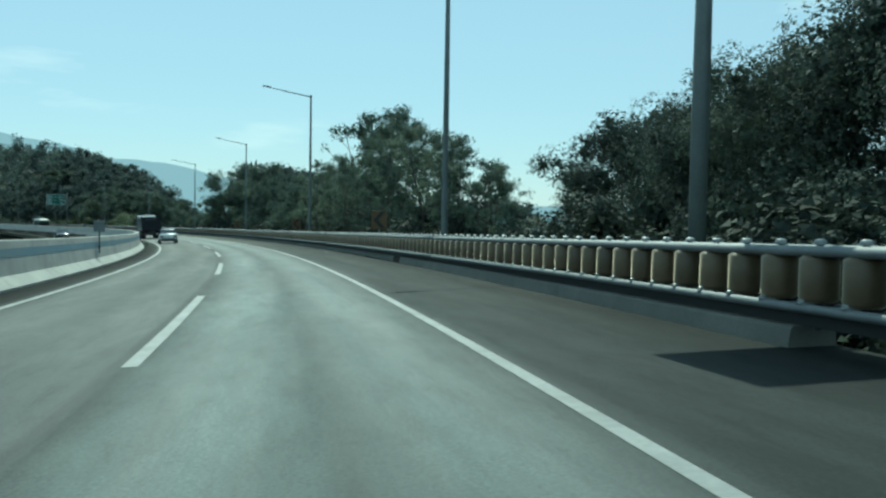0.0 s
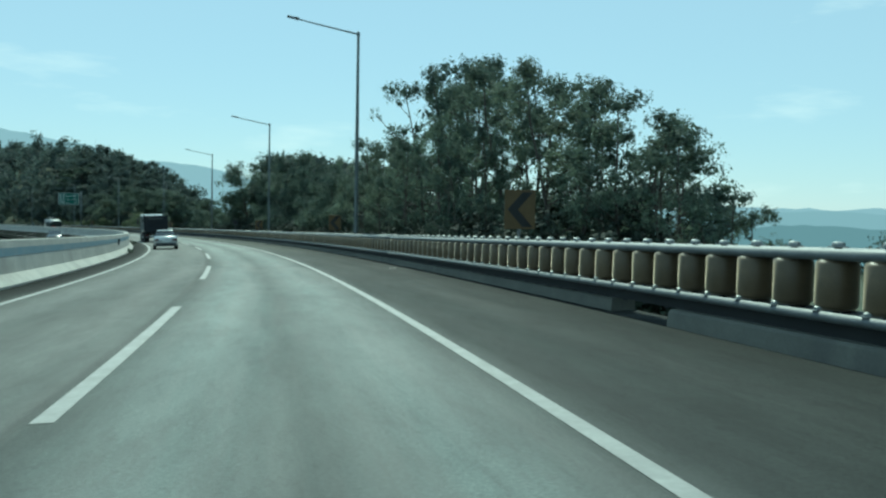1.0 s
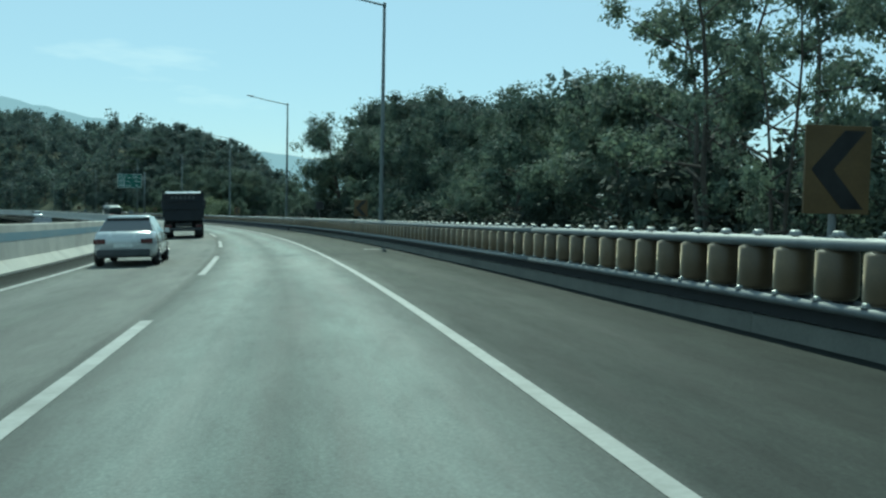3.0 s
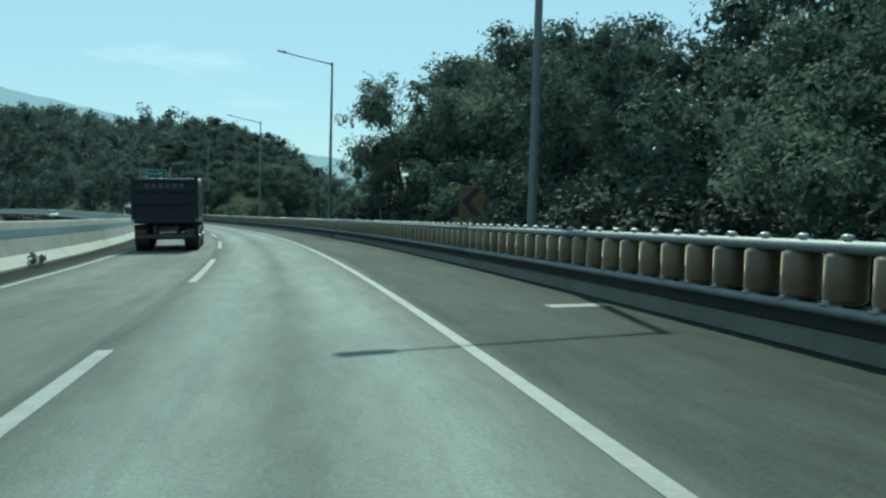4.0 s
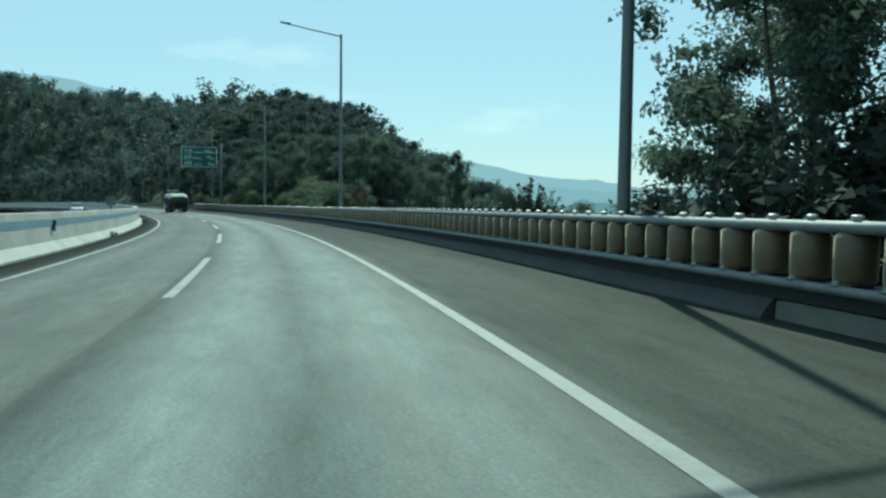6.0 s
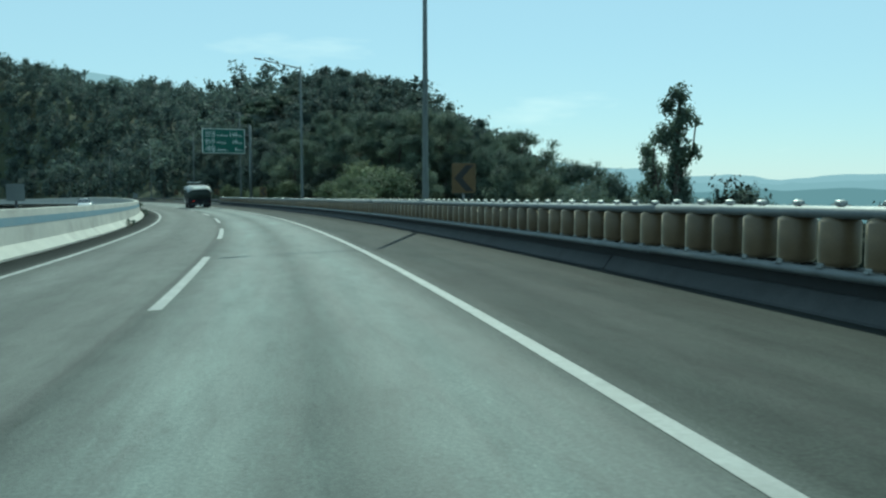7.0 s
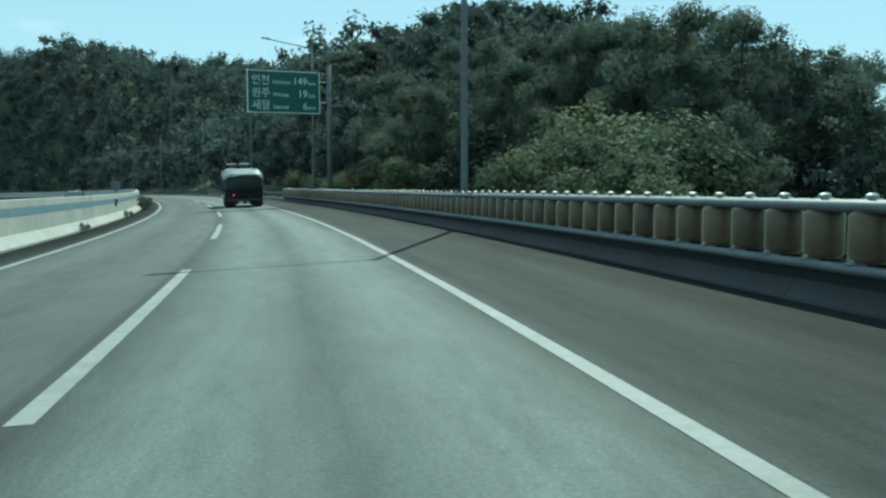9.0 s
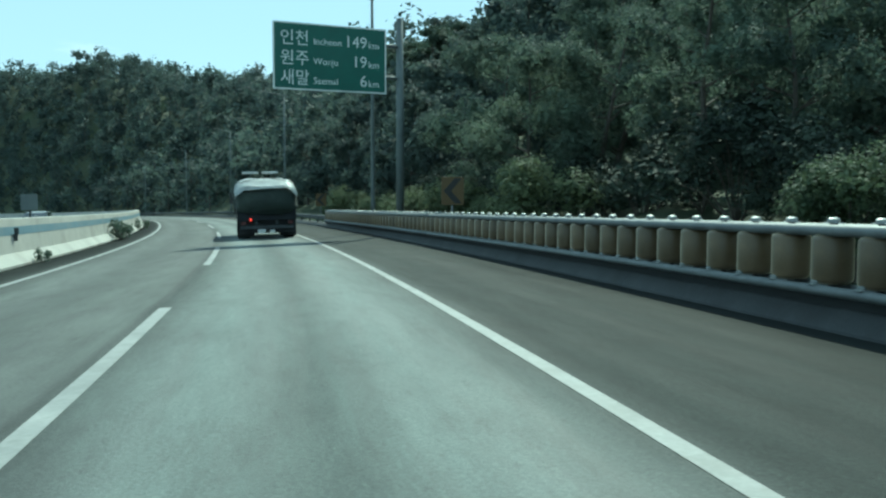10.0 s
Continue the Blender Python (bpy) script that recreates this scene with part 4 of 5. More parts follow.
def cargo_truck(m):
    ob = thing("cargo_truck", m, "flatbed cargo truck with a bulging load under a dark green tarpaulin", "truck")
    for y in (0.9, 5.3):
        for sx in (-1, 1):
            wheel(ob, sx * 0.90, y, 0.46, 0.5 if y < 2 else 0.27, sx)
    bm = boxed(-0.45, -0.35, -0.1, 6.4, 0.6, 0.85)
    box(bm, 0.35, 0.45, -0.1, 6.4, 0.6, 0.85)
    part("chassis", bm, DARK_STEEL, ob)
    part("bed", boxed(-1.15, 1.15, -0.15, 4.6, 0.86, 1.02, bevel=0.015), TRUCK_PAINT, ob)
    part("tailboard", boxed(-1.17, 1.17, -0.22, -0.155, 0.80, 1.36, bevel=0.012), TRUCK_PAINT, ob)
    for sx in (-1, 1):
        part("side_board", boxed(sx * 1.10, sx * 1.17, -0.15, 4.6, 1.02, 1.36, bevel=0.012), TRUCK_PAINT, ob)

    def crest(b):
        q = min(b / 0.34, 1.0)
        return 0.52 + 0.44 * q * q * (3 - 2 * q)

    def load(a, b):
        t = 2 * math.pi * a
        c, s_ = math.cos(t), math.sin(t)
        x = 1.25 * (abs(c) ** 0.40) * (1 if c > 0 else -1)
        z = 1.62 + (crest(b) if s_ > 0 else 0.55) * (abs(s_) ** 0.5) * (1 if s_ > 0 else -1)
        e = 1 - 0.12 * (abs(2 * b - 1) ** 8)
        n_ = noise.noise(Vector((x * 1.9, b * 8, z * 2.0))) + 0.5 * noise.noise(Vector((x * 5, b * 20, z * 5)))
        return (x * e * (1 + 0.08 * n_), -0.36 + 4.9 * b - 0.10 * max(n_, 0) * (1 - b), 1.05 + (z - 1.05) * e + 0.11 * n_)
    part("tarpaulin", lumpy(40, 26, load), TARP, ob, "dark green tarpaulin", smooth=True)

    def sheet(a, b):
        t = math.pi * (0.05 + 0.90 * a)
        c, s_ = math.cos(t), math.sin(t)
        n_ = noise.noise(Vector((a * 4, b * 9, 2.0)))
        fold = 0.13 * math.sin(a * 8.5 + 0.6) + 0.20 * noise.noise(Vector((a * 5, 0, 7.0)))
        x = 1.24 * (abs(c) ** 0.40) * (1 if c > 0 else -1)
        z = 1.68 + crest(b) * (s_ ** 0.5) + 0.09 * n_ + 0.05 * noise.noise(Vector((a * 11, b * 14, 1.0)))
        if b < 0.1:
            hang = (0.1 - b) / 0.1
            return Vector((x, -0.43 + 0.03 * n_, z - hang * (0.08 + fold)))
        return Vector((x, -0.40 + 4.95 * (b - 0.09), z))
    bm = bmesh.new()
    grid = [[bm.verts.new(sheet(i / 24, j / 16)) for i in range(25)] for j in range(17)]
    for j in range(16):
        for i in range(24):
            bm.faces.new((grid[j][i], grid[j][i + 1], grid[j + 1][i + 1], grid[j + 1][i]))
    bmesh.ops.solidify(bm, geom=bm.faces[:], thickness=0.012)
    part("top_sheet", bm, TARP_SILVER, ob, "pale silver top sheet", smooth=True)
    for k in range(5):
        y = 0.3 + 0.95 * k
        pts = [(-1.19, y, 1.1), (-1.29, y, 1.75), (-1.13, y, 2.45), (0, y, 2.70), (1.13, y, 2.45), (1.29, y, 1.75), (1.19, y, 1.1)]
        part("rope", tube(bmesh.new(), pts, [0.012] * 7, 5), RUBBER, ob)
    cab = boxed(-1.08, 1.08, 4.85, 6.6, 0.62, 2.62, bevel=0.12)
    cab = part("cab", cab, CAR_PAINT, ob, "pale cab")
    for x in (-0.78, 0.08):
        part("roof_rack", boxed(x, x + 0.72, 5.0, 5.6, 3.02, 3.13, bevel=0.03), CAR_PAINT, cab)
    for sx in (-1, 1):
        part("rack_leg", boxed(sx * 0.65, sx * 0.60, 5.3, 5.4, 2.6, 3.03), DARK_STEEL, cab)
        part("side_window", boxed(sx * 1.07, sx * 1.085, 5.3, 6.3, 1.65, 2.3), GLASS, cab)
        part("mirror", boxed(sx * 1.15, sx * 1.36, 6.45, 6.55, 1.6, 2.15, bevel=0.03), SIGN_BLACK, cab)
    part("windscreen", boxed(-0.95, 0.95, 6.595, 6.61, 1.6, 2.4), GLASS, cab)
    part("bumper", boxed(-1.05, 1.05, -0.10, 0.0, 0.42, 0.56, bevel=0.012), DARK_STEEL, ob)
    part("tail_lamp", boxed(-1.02, -0.84, -0.245, -0.222, 0.62, 0.76, bevel=0.006), TAIL, ob)
    part("tail_lamp", boxed(0.84, 1.02, -0.245, -0.222, 0.62, 0.76, bevel=0.006), TAIL, ob)
    part("brake_lamp", boxed(-0.68, -0.60, -0.245, -0.222, 0.80, 0.90, bevel=0.006), TAIL_LIT, ob, "lit red lamp")
    # black panel added to stand for the shade beneath the bed
    part("under_shade_panel", boxed(-1.14, 1.14, 0.02, 0.06, 0.24, 0.84), RUBBER, ob)
    part("number_plate", boxed(-0.36, -0.06, -0.13, -0.102, 0.24, 0.40), PLATE, ob)
    part("step_plate", boxed(0.10, 0.30, -0.13, -0.102, 0.26, 0.38), PLATE, ob)
    for sx in (-1, 1):
        part("mud_flap", boxed(sx * 0.50, sx * 1.18, 0.28, 0.295, 0.10, 0.85), RUBBER, ob)
    return ob


def sedan(m, name="sedan", paint=None, label="pale silver sedan with dark windows", group=""):
    ob = thing(name, m, label, "car", group)
    paint = paint or CAR_PAINT
    L = 4.6
    stations = [(0.0, 0.42, 0.88, 0.62), (0.12, 0.30, 0.98, 0.80), (0.7, 0.24, 1.02, 0.88), (1.5, 0.22, 0.99, 0.90), (3.0, 0.22, 0.96, 0.90), (3.9, 0.24, 0.88, 0.88), (4.45, 0.30, 0.76, 0.80), (4.6, 0.40, 0.66, 0.64)]
    bm = bmesh.new()
    rings = []
    for y, z0, z1, w in stations:
        sec = [(-w * 0.9, z0), (-w, z0 + 0.12), (-w, (z0 + z1) / 2 + 0.05), (-w * 0.95, z1 - 0.06), (-w * 0.82, z1), (w * 0.82, z1), (w * 0.95, z1 - 0.06), (w, (z0 + z1) / 2 + 0.05), (w, z0 + 0.12), (w * 0.9, z0)]
        rings.append([bm.verts.new((x, y, z)) for x, z in sec])
    for r0, r1 in zip(rings, rings[1:]):
        for k in range(len(r0)):
            bm.faces.new((r0[k], r0[(k + 1) % len(r0)], r1[(k + 1) % len(r0)], r1[k]))
    bm.faces.new(rings[0][::-1])
    bm.faces.new(rings[-1])
    bmesh.ops.recalc_face_normals(bm, faces=bm.faces[:])
    body = part("body", bm, paint, ob, smooth=True)
    cabin = [[(x, y, q) for x, q in ((-0.80, 0.94), (-w, z), (w, z), (0.80, 0.94))] for y, z, w in [(0.55, 0.97, 0.76), (1.25, 1.40, 0.60), (1.75, 1.46, 0.58), (2.55, 1.45, 0.59), (3.55, 0.93, 0.76)]]
    for pane, steps, k in (("side_window", (0, 1, 2, 3), 0), ("side_window", (0, 1, 2, 3), 2), ("rear_window", (0,), 1), ("windscreen", (3,), 1), ("roof_panel", (1, 2), 1)):
        bm = bmesh.new()
        for j in steps:
            bm.faces.new([bm.verts.new(q) for q in (cabin[j][k], cabin[j + 1][k], cabin[j + 1][k + 1], cabin[j][k + 1])])
        bmesh.ops.remove_doubles(bm, verts=bm.verts, dist=0.001)
        bmesh.ops.recalc_face_normals(bm, faces=bm.faces[:])
        part(pane, bm, paint if pane == "roof_panel" else GLASS, body)
    roof = lumpy(12, 6, lambda a, b: (0.60 * (abs(math.cos(2 * math.pi * a)) ** 0.4) * (1 if math.cos(2 * math.pi * a) > 0 else -1), 1.15 + 1.5 * b, 1.455 + 0.03 * math.sin(2 * math.pi * a) - 0.05 * (2 * b - 1) ** 2))
    part("roof", roof, paint, ob, smooth=True)
    for y in (0.95, 3.72):
        for sx in (-1, 1):
            wheel(ob, sx * 0.79, y, 0.32, 0.21, sx, big=False)
    for sx in (-1, 1):
        part("tail_lamp", boxed(sx * 0.48, sx * 0.80, -0.012, 0.06, 0.66, 0.80, bevel=0.01), TAIL, body)
        part("mirror", boxed(sx * 0.88, sx * 1.02, 2.95, 3.07, 0.93, 1.06, bevel=0.02), paint, body)
        part("headlamp", boxed(sx * 0.46, sx * 0.72, 4.5, 4.61, 0.55, 0.66, bevel=0.01), GLASS, body)
    part("bumper", boxed(-0.72, 0.72, -0.05, 0.08, 0.30, 0.50, bevel=0.03), DARK_STEEL, body)
    part("number_plate", boxed(-0.26, 0.26, -0.02, -0.002, 0.56, 0.67), PLATE, body)
    return ob


dump_truck(place_banked(130.2, -3.82, 0.0))
cargo_truck(place_banked(268.9, 0.25, 0.0) @ Matrix.Diagonal((1.09, 1, 1, 1)))
sedan(place_banked(96.0, -4.2, 0.0))
CAR_DARK = surface("dark_car_paint", (0.03, 0.035, 0.04), (0.05, 0.055, 0.06), 0.25, 0.2, scale=1, fine=60, bump=0.0, coat=0.8)
WHITE_PAINT = surface("white_car_paint", (0.68, 0.69, 0.68), (0.76, 0.77, 0.76), 0.25, 0.0, scale=1, fine=60, bump=0.0, coat=0.8)
sedan(place_banked(290.0, -12.2, 0.0) @ Matrix.Rotation(math.pi, 4, "Z"), "sedan", WHITE_PAINT, "white car on the opposite carriageway")
sedan(place_banked(150.0, -14.4, 0.0) @ Matrix.Rotation(math.pi, 4, "Z"), "sedan", CAR_DARK, "dark car on the opposite carriageway")


# ---------------------------------------------------------------- trees
def leaves_mesh(name, clumps, count, size, material, rng, flat=0.7, core=0.12, twig=6):
    """Small leaves on twigs scattered in clumps (x, y, z, radius), with larger leaves inside."""
    c = np.array(clumps)
    weight = c[:, 3] ** 2
    shoots = -(-count // twig)
    pick = rng.choice(len(c), shoots, p=weight / weight.sum()).repeat(twig)[:count]
    d = rng.normal(size=(shoots, 3)).repeat(twig, 0)[:count]
    d /= np.linalg.norm(d, axis=1)[:, None]
    r = c[pick, 3] * (rng.uniform(0.35, 1.0, shoots) ** 0.6).repeat(twig)[:count]
    inner = np.arange(count) < core * count
    r[inner] *= rng.uniform(0.0, 0.75, inner.sum())
    pos = c[pick, :3] + d * r[:, None] * np.array([1, 1, flat]) + rng.normal(size=(count, 3)) * size * 1.25
    n = d * 0.9 + rng.normal(size=(count, 3)) * 0.42 + np.array([0, 0, 0.3])
    n /= np.linalg.norm(n, axis=1)[:, None]
    a = np.cross(n, rng.normal(size=(count, 3)))
    a /= np.linalg.norm(a, axis=1)[:, None]
    b = np.cross(n, a)
    sz = (size * rng.uniform(0.6, 1.4, count) * np.where(inner, 2.1, 1.0))[:, None]
    v = np.stack([pos - a * sz, pos + a * sz * 0.45 + b * sz * 0.85, pos + a * sz * 0.45 - b * sz * 0.85], 1).reshape(-1, 3)
    me = bpy.data.meshes.new(name)
    me.from_pydata(v.tolist(), [], np.arange(count * 3).reshape(-1, 3).tolist())
    me.materials.append(material)
    return me


def tree_kind(name, label, seed, height, radius, base, count, size, material, stems=1, sparse=False, limbs=12, pine=False):
    rng = np.random.default_rng(seed)
    ob = thing(name, Matrix(), label, "tree", "trees beside the road")
    bm = bmesh.new()
    clumps = []
    for st in range(stems):
        lean = rng.normal(0, 0.06 if stems == 1 else 0.13, 2)
        ox, oy = (0, 0) if stems == 1 else rng.normal(0, 0.35, 2)
        top = height * (0.86 if st == 0 else rng.uniform(0.66, 0.84))
        pts = [(ox + lean[0] * z + 0.12 * math.sin(z * 0.9 + seed), oy + lean[1] * z + 0.12 * math.cos(z * 0.8 + st), z) for z in np.linspace(-0.6, top, 7)]
        r0 = height * (0.017 if stems == 1 else 0.012)
        tube(bm, pts, [r0 * (1 - 0.82 * i / 6) for i in range(7)], 7)
        for k in range(limbs):
            f = base + (1 - base) * (k + rng.uniform(0, 0.9)) / limbs
            i = min(int(f * 6), 5)
            p0 = Vector(pts[i]).lerp(Vector(pts[i + 1]), f * 6 - i)
            az = rng.uniform(0, 2 * math.pi)
            span = math.sin(math.pi * min(max((f - base) / (1 - base) * 0.80 + 0.16, 0.05), 1)) ** 0.7
            reach = radius * span * rng.uniform(0.6, 1.1)
            lift = rng.uniform(-0.05, 0.10) if pine else rng.uniform(0.15, 0.65)
            p1 = p0 + Vector((math.cos(az) * reach, math.sin(az) * reach, reach * lift))
            mid = p0.lerp(p1, 0.5) + Vector((0, 0, reach * (0.1 if pine else -0.05)))
            rr = r0 * (1 - 0.8 * f) * 0.6
            tube(bm, [p0, mid, p1], [rr, rr * 0.6, rr * 0.25], 5, caps=False)
            q = 0.24 if sparse else 0.40
            clumps.append((*p1, radius * q * rng.uniform(0.65, 1.15)))
            clumps.append((*p0.lerp(p1, 0.6), radius * q * rng.uniform(0.5, 0.95)))
            if not sparse:
                clumps.append((*(p1 + Vector(rng.normal(0, radius * 0.22, 3))), radius * 0.3 * rng.uniform(0.6, 1.0)))
        clumps.append((*pts[-1], radius * (0.28 if sparse else 0.42)))
    part("trunk", bm, BARK, ob, "dark bark")
    part("crown", leaves_mesh("crown", clumps, count, size, material, rng, 0.45 if pine else 0.75), None, ob)
    ob["height"] = float(height)
    return ob


BROAD = [tree_kind("broadleaf_tree", "dense dark green broadleaf tree", 10 + k, 9.5 + 0.6 * k, 3.0, 0.16, 17500, 0.070, LEAF, limbs=17) for k in range(5)]
ROUND = [tree_kind("round_tree", "dense dark round-crowned tree", 210 + k, 9.5 + 0.6 * k, 3.1, 0.14, 38000, 0.0415, LEAF_ROUND, limbs=18) for k in range(3)]
HILL = [tree_kind("hill_tree", "dark green tree on the wooded slope", 110 + k, 9.0 + 0.5 * k, 3.0, 0.18, 2400, 0.187, LEAF_HILL, limbs=13) for k in range(5)]
LOCUST = [tree_kind("locust_tree", "slender open-crowned tree with thin dark stems", 30 + k, 11.0, 2.7, 0.30, 9000, 0.056, LEAF, stems=2 + k % 2, sparse=True, limbs=10) for k in range(4)]
PINE = [tree_kind("pine_tree", "flat-topped dark pine tree", 50, 11.5, 3.3, 0.55, 6000, 0.122, LEAF_PINE, sparse=True, limbs=11, pine=True)]


def bush_kind(seed, material, label, height=3.6, radius=2.1, count=2800, size=0.075, group="bushes behind the barrier"):
    rng = np.random.default_rng(seed)
    ob = thing("bush", Matrix(), label, "bush", group)
    bm = bmesh.new()
    clumps = []
    for k in range(11):
        az, reach, z = rng.uniform(0, 6.28), radius * rng.uniform(0.1, 0.85), height * rng.uniform(0.25, 0.85)
        p = Vector((math.cos(az) * reach, math.sin(az) * reach, z * (1 - 0.35 * reach / radius)))
        tube(bm, [(0, 0, -0.5), p * 0.5 + Vector((0, 0, 0.1)), p], [0.03, 0.02, 0.01], 5, caps=False)
        clumps.append((*p, height * rng.uniform(0.16, 0.30)))
    part("branchwork", bm, BARK, ob)
    part("foliage", leaves_mesh("foliage", clumps, count, size, material, rng, 0.85), None, ob)
    ob["height"] = float(height)
    return ob


BUSH = [bush_kind(70 + k, LEAF_BUSH, "dense green roadside bush, leaves toned darker for deep shade", count=3800, size=0.064) for k in range(3)]
BUSH_LIGHT = [bush_kind(80 + k, LEAF_LIGHT, "light green leafy roadside bush", height=2.4, radius=1.6, count=9500, size=0.040) for k in range(3)]


def ivy_column():
    rng = np.random.default_rng(91)
    ob = thing("ivy_column", Matrix(), "bare trunk wrapped in climbing ivy with stray twigs", "tree")
    bm = bmesh.new()
    tube(bm, [(0, 0, -0.5), (0.05, 0, 2), (-0.03, 0.05, 4), (0.06, 0, 5.5)], [0.14, 0.12, 0.09, 0.05], 7)
    tube(bm, [(0, 0, 3.2), (0.45, 0, 3.9), (0.62, 0.1, 4.9)], [0.05, 0.035, 0.015], 5)
    tube(bm, [(0, 0, 2.4), (-0.5, 0, 2.9), (-0.75, 0.1, 3.9)], [0.05, 0.035, 0.015], 5)
    part("trunk", bm, BARK, ob, "dark bark")
    clumps = [(rng.normal(0, 0.16), rng.normal(0, 0.16), z, 0.34 + 0.25 * math.exp(-((z - 1.2) / 1.0) ** 2) + rng.uniform(-0.08, 0.1)) for z in np.linspace(0.3, 5.45, 20)]
    clumps += [(0.5, 0, 4.0, 0.22), (0.6, 0.1, 4.8, 0.16), (-0.55, 0, 3.0, 0.2), (-0.72, 0.1, 3.8, 0.13)]
    part("ivy", leaves_mesh("ivy", clumps, 17000, 0.045, LEAF, rng, 1.0), None, ob)
    ob["height"] = 5.5
    return ob


IVY = [ivy_column()]


def spiky_bush():
    """A fan of stiff leafy shoots that spread from one foot."""
    rng = np.random.default_rng(17)
    ob = thing("bush", Matrix(), "dark bush with a fan of stiff upright leafy shoots", "bush", "bushes behind the barrier")
    bm = bmesh.new()
    clumps = [(rng.normal(0, 0.28), rng.normal(0, 0.28), z, 0.36) for z in np.linspace(0.4, 2.2, 9)]
    for k in range(44):
        az, lean = 2.4 * k, 1.12 * ((k + 0.2) / 44) ** 0.7
        reach = rng.uniform(2.0, 2.4) * (1 - 0.16 * lean)
        foot = Vector((0, 0, 1.5))
        side = Vector((math.cos(az), math.sin(az), 0)) * math.sin(lean)
        tip = foot + (side + Vector((0, 0, math.cos(lean)))) * reach
        bend = foot.lerp(tip, 0.55) + side * 0.12
        tube(bm, [(0, 0, -0.4), foot, bend, tip], [0.03, 0.022, 0.014, 0.006], 5, caps=False)
        for f in np.linspace(0.1, 1.0, 11):
            q = foot.lerp(bend, f / 0.55) if f < 0.55 else bend.lerp(tip, (f - 0.55) / 0.45)
            clumps.append((*q, 0.125 - 0.055 * f + rng.uniform(-0.015, 0.015)))
    part("branchwork", bm, BARK, ob)
    part("foliage", leaves_mesh("foliage", clumps, 40000, 0.027, LEAF_BUSH, rng, 1.0, twig=3), None, ob)
    ob["height"] = 3.85
    return ob


SPIKY = [spiky_bush()]
USED = set()
RNG = random.Random(5)


def plant(kinds, s, u, top, spread=1.0):
    """Stands a tree at (s, u) so that its top comes to that height over the road."""
    src = RNG.choice(kinds)
    low = ground_level(s, u) - bank(s) * (u - min(u, 5.7)) - 0.1
    k = (top - low) / src["height"]
    m = Matrix.Translation(on_road(s, u, low)) @ Matrix.Rotation(RNG.uniform(0, 6.28), 4, "Z") @ Matrix.Diagonal((k * spread, k * spread, k, 1))
    if src.name in USED:
        return copy_thing(src, m @ Matrix.Diagonal((*(1 / q for q in src.scale), 1)))
    USED.add(src.name)
    src.matrix_basis = m
    return src


# stand of trees by the first lamps
for s, u, top in [(38.2, 12.6, 4.6), (36.8, 15.5, 6.6), (33.5, 13.4, 6.0), (31, 16.5, 6.6), (28, 13.0, 5.9), (25.5, 17, 7.0), (23, 13.2, 6.3), (21, 18.5, 8.4), (18, 14, 8.8), (14, 16, 12), (9, 14, 12.5)]:
    plant(ROUND, s, u, top)
for s, u, top in [(3, 14.5, 12.5), (-4, 14, 12)]:
    plant(BROAD, s, u, top)
for s, u, top in [(37, 18, 5.4), (34, 17.4, 6.2), (30.5, 15, 6.4), (27, 15.2, 6.6), (24, 15.6, 7.0), (21, 15.5, 7.8), (17, 17, 9.4)]:
    plant(ROUND, s, u, top, 1.05)
# open trees further on
for s, u, top in [(51.2, 15.0, 3.1), (52.5, 13.8, 5.4), (54.5, 12.6, 6.9), (55.5, 14.8, 6.5), (57.2, 11.4, 8.6), (59, 13.5, 8.4), (61, 11.0, 9.3), (63.5, 13, 9.5), (66.5, 11, 10.8), (69, 10.6, 11.4), (72.5, 12.6, 12.2), (75.5, 11.2, 12.1), (79, 14.2, 13.4), (83, 10.4, 8.3), (87, 13, 9.1), (90, 10.8, 9.0), (94, 13, 10.2)]:
    plant(LOCUST, s, u, top, 0.74 if 65 < s < 82 else 0.95)
for s, u, top in [(57, 16.5, 3.4), (61.5, 16.5, 3.8), (66, 16.8, 3.4), (72, 16.8, 3.2), (79, 17, 3.0), (86, 17.5, 4.2), (91, 17.5, 5.0)]:
    plant(HILL, s, u, top)
for s, u, top in [(53.5, 13.2, 2.6), (56.5, 13, 3.6), (60, 12.5, 3.8), (63.5, 12.2, 3.6), (67, 12.4, 3.4), (71, 12.2, 3.6), (75.5, 12.5, 3.2), (80, 12.5, 3.4), (85.5, 12.2, 4.2), (91, 12.4, 4.6)]:
    plant(BUSH, s, u, top)
for s, u, top in [(83.2, 8.4, 5.8), (78.4, 8.8, 6.4), (74.0, 9.0, 7.0), (66.5, 9.2, 6.2), (63.0, 9.5, 6.6), (59.5, 9.8, 6.8)]:
    plant(LOCUST, s, u, top, 0.72)
# dense stretch
for k in range(13):
    s = 97 + 4.2 * k
    high = float(np.interp(s, [95, 112, 126, 136, 152], [6.6, 7.4, 9.4, 11, 11.6]))
    plant(BROAD, s, 11.4 + RNG.uniform(-1.0, 1.2), high + RNG.uniform(-1.1, 0.6))
    plant(HILL, s + 2, 16.5 + RNG.uniform(-1.5, 2), high + RNG.uniform(-0.8, 0.8))
plant(BROAD, 147.5, 13.4, 12.2)
for s, u, top in [(143, 17, 10.5), (146, 15, 10.5), (149, 16, 11), (152, 14.5, 9.0)]:
    plant(BROAD, s, u, top, 1.1)
plant(BROAD, 153.6, 10.0, 6.8)
plant(BROAD, 155.2, 8.8, 4.9)
plant(BROAD, 152.2, 8.9, 6.2)
plant(BUSH, 157.0, 8.9, 2.2, 1.2)
for s, u, top in [(149.6, 9.6, 3.4), (146.6, 9.9, 3.2), (143.5, 9.7, 3.0), (151.5, 11.5, 4.2)]:
    plant(BUSH, s, u, top, 1.25)
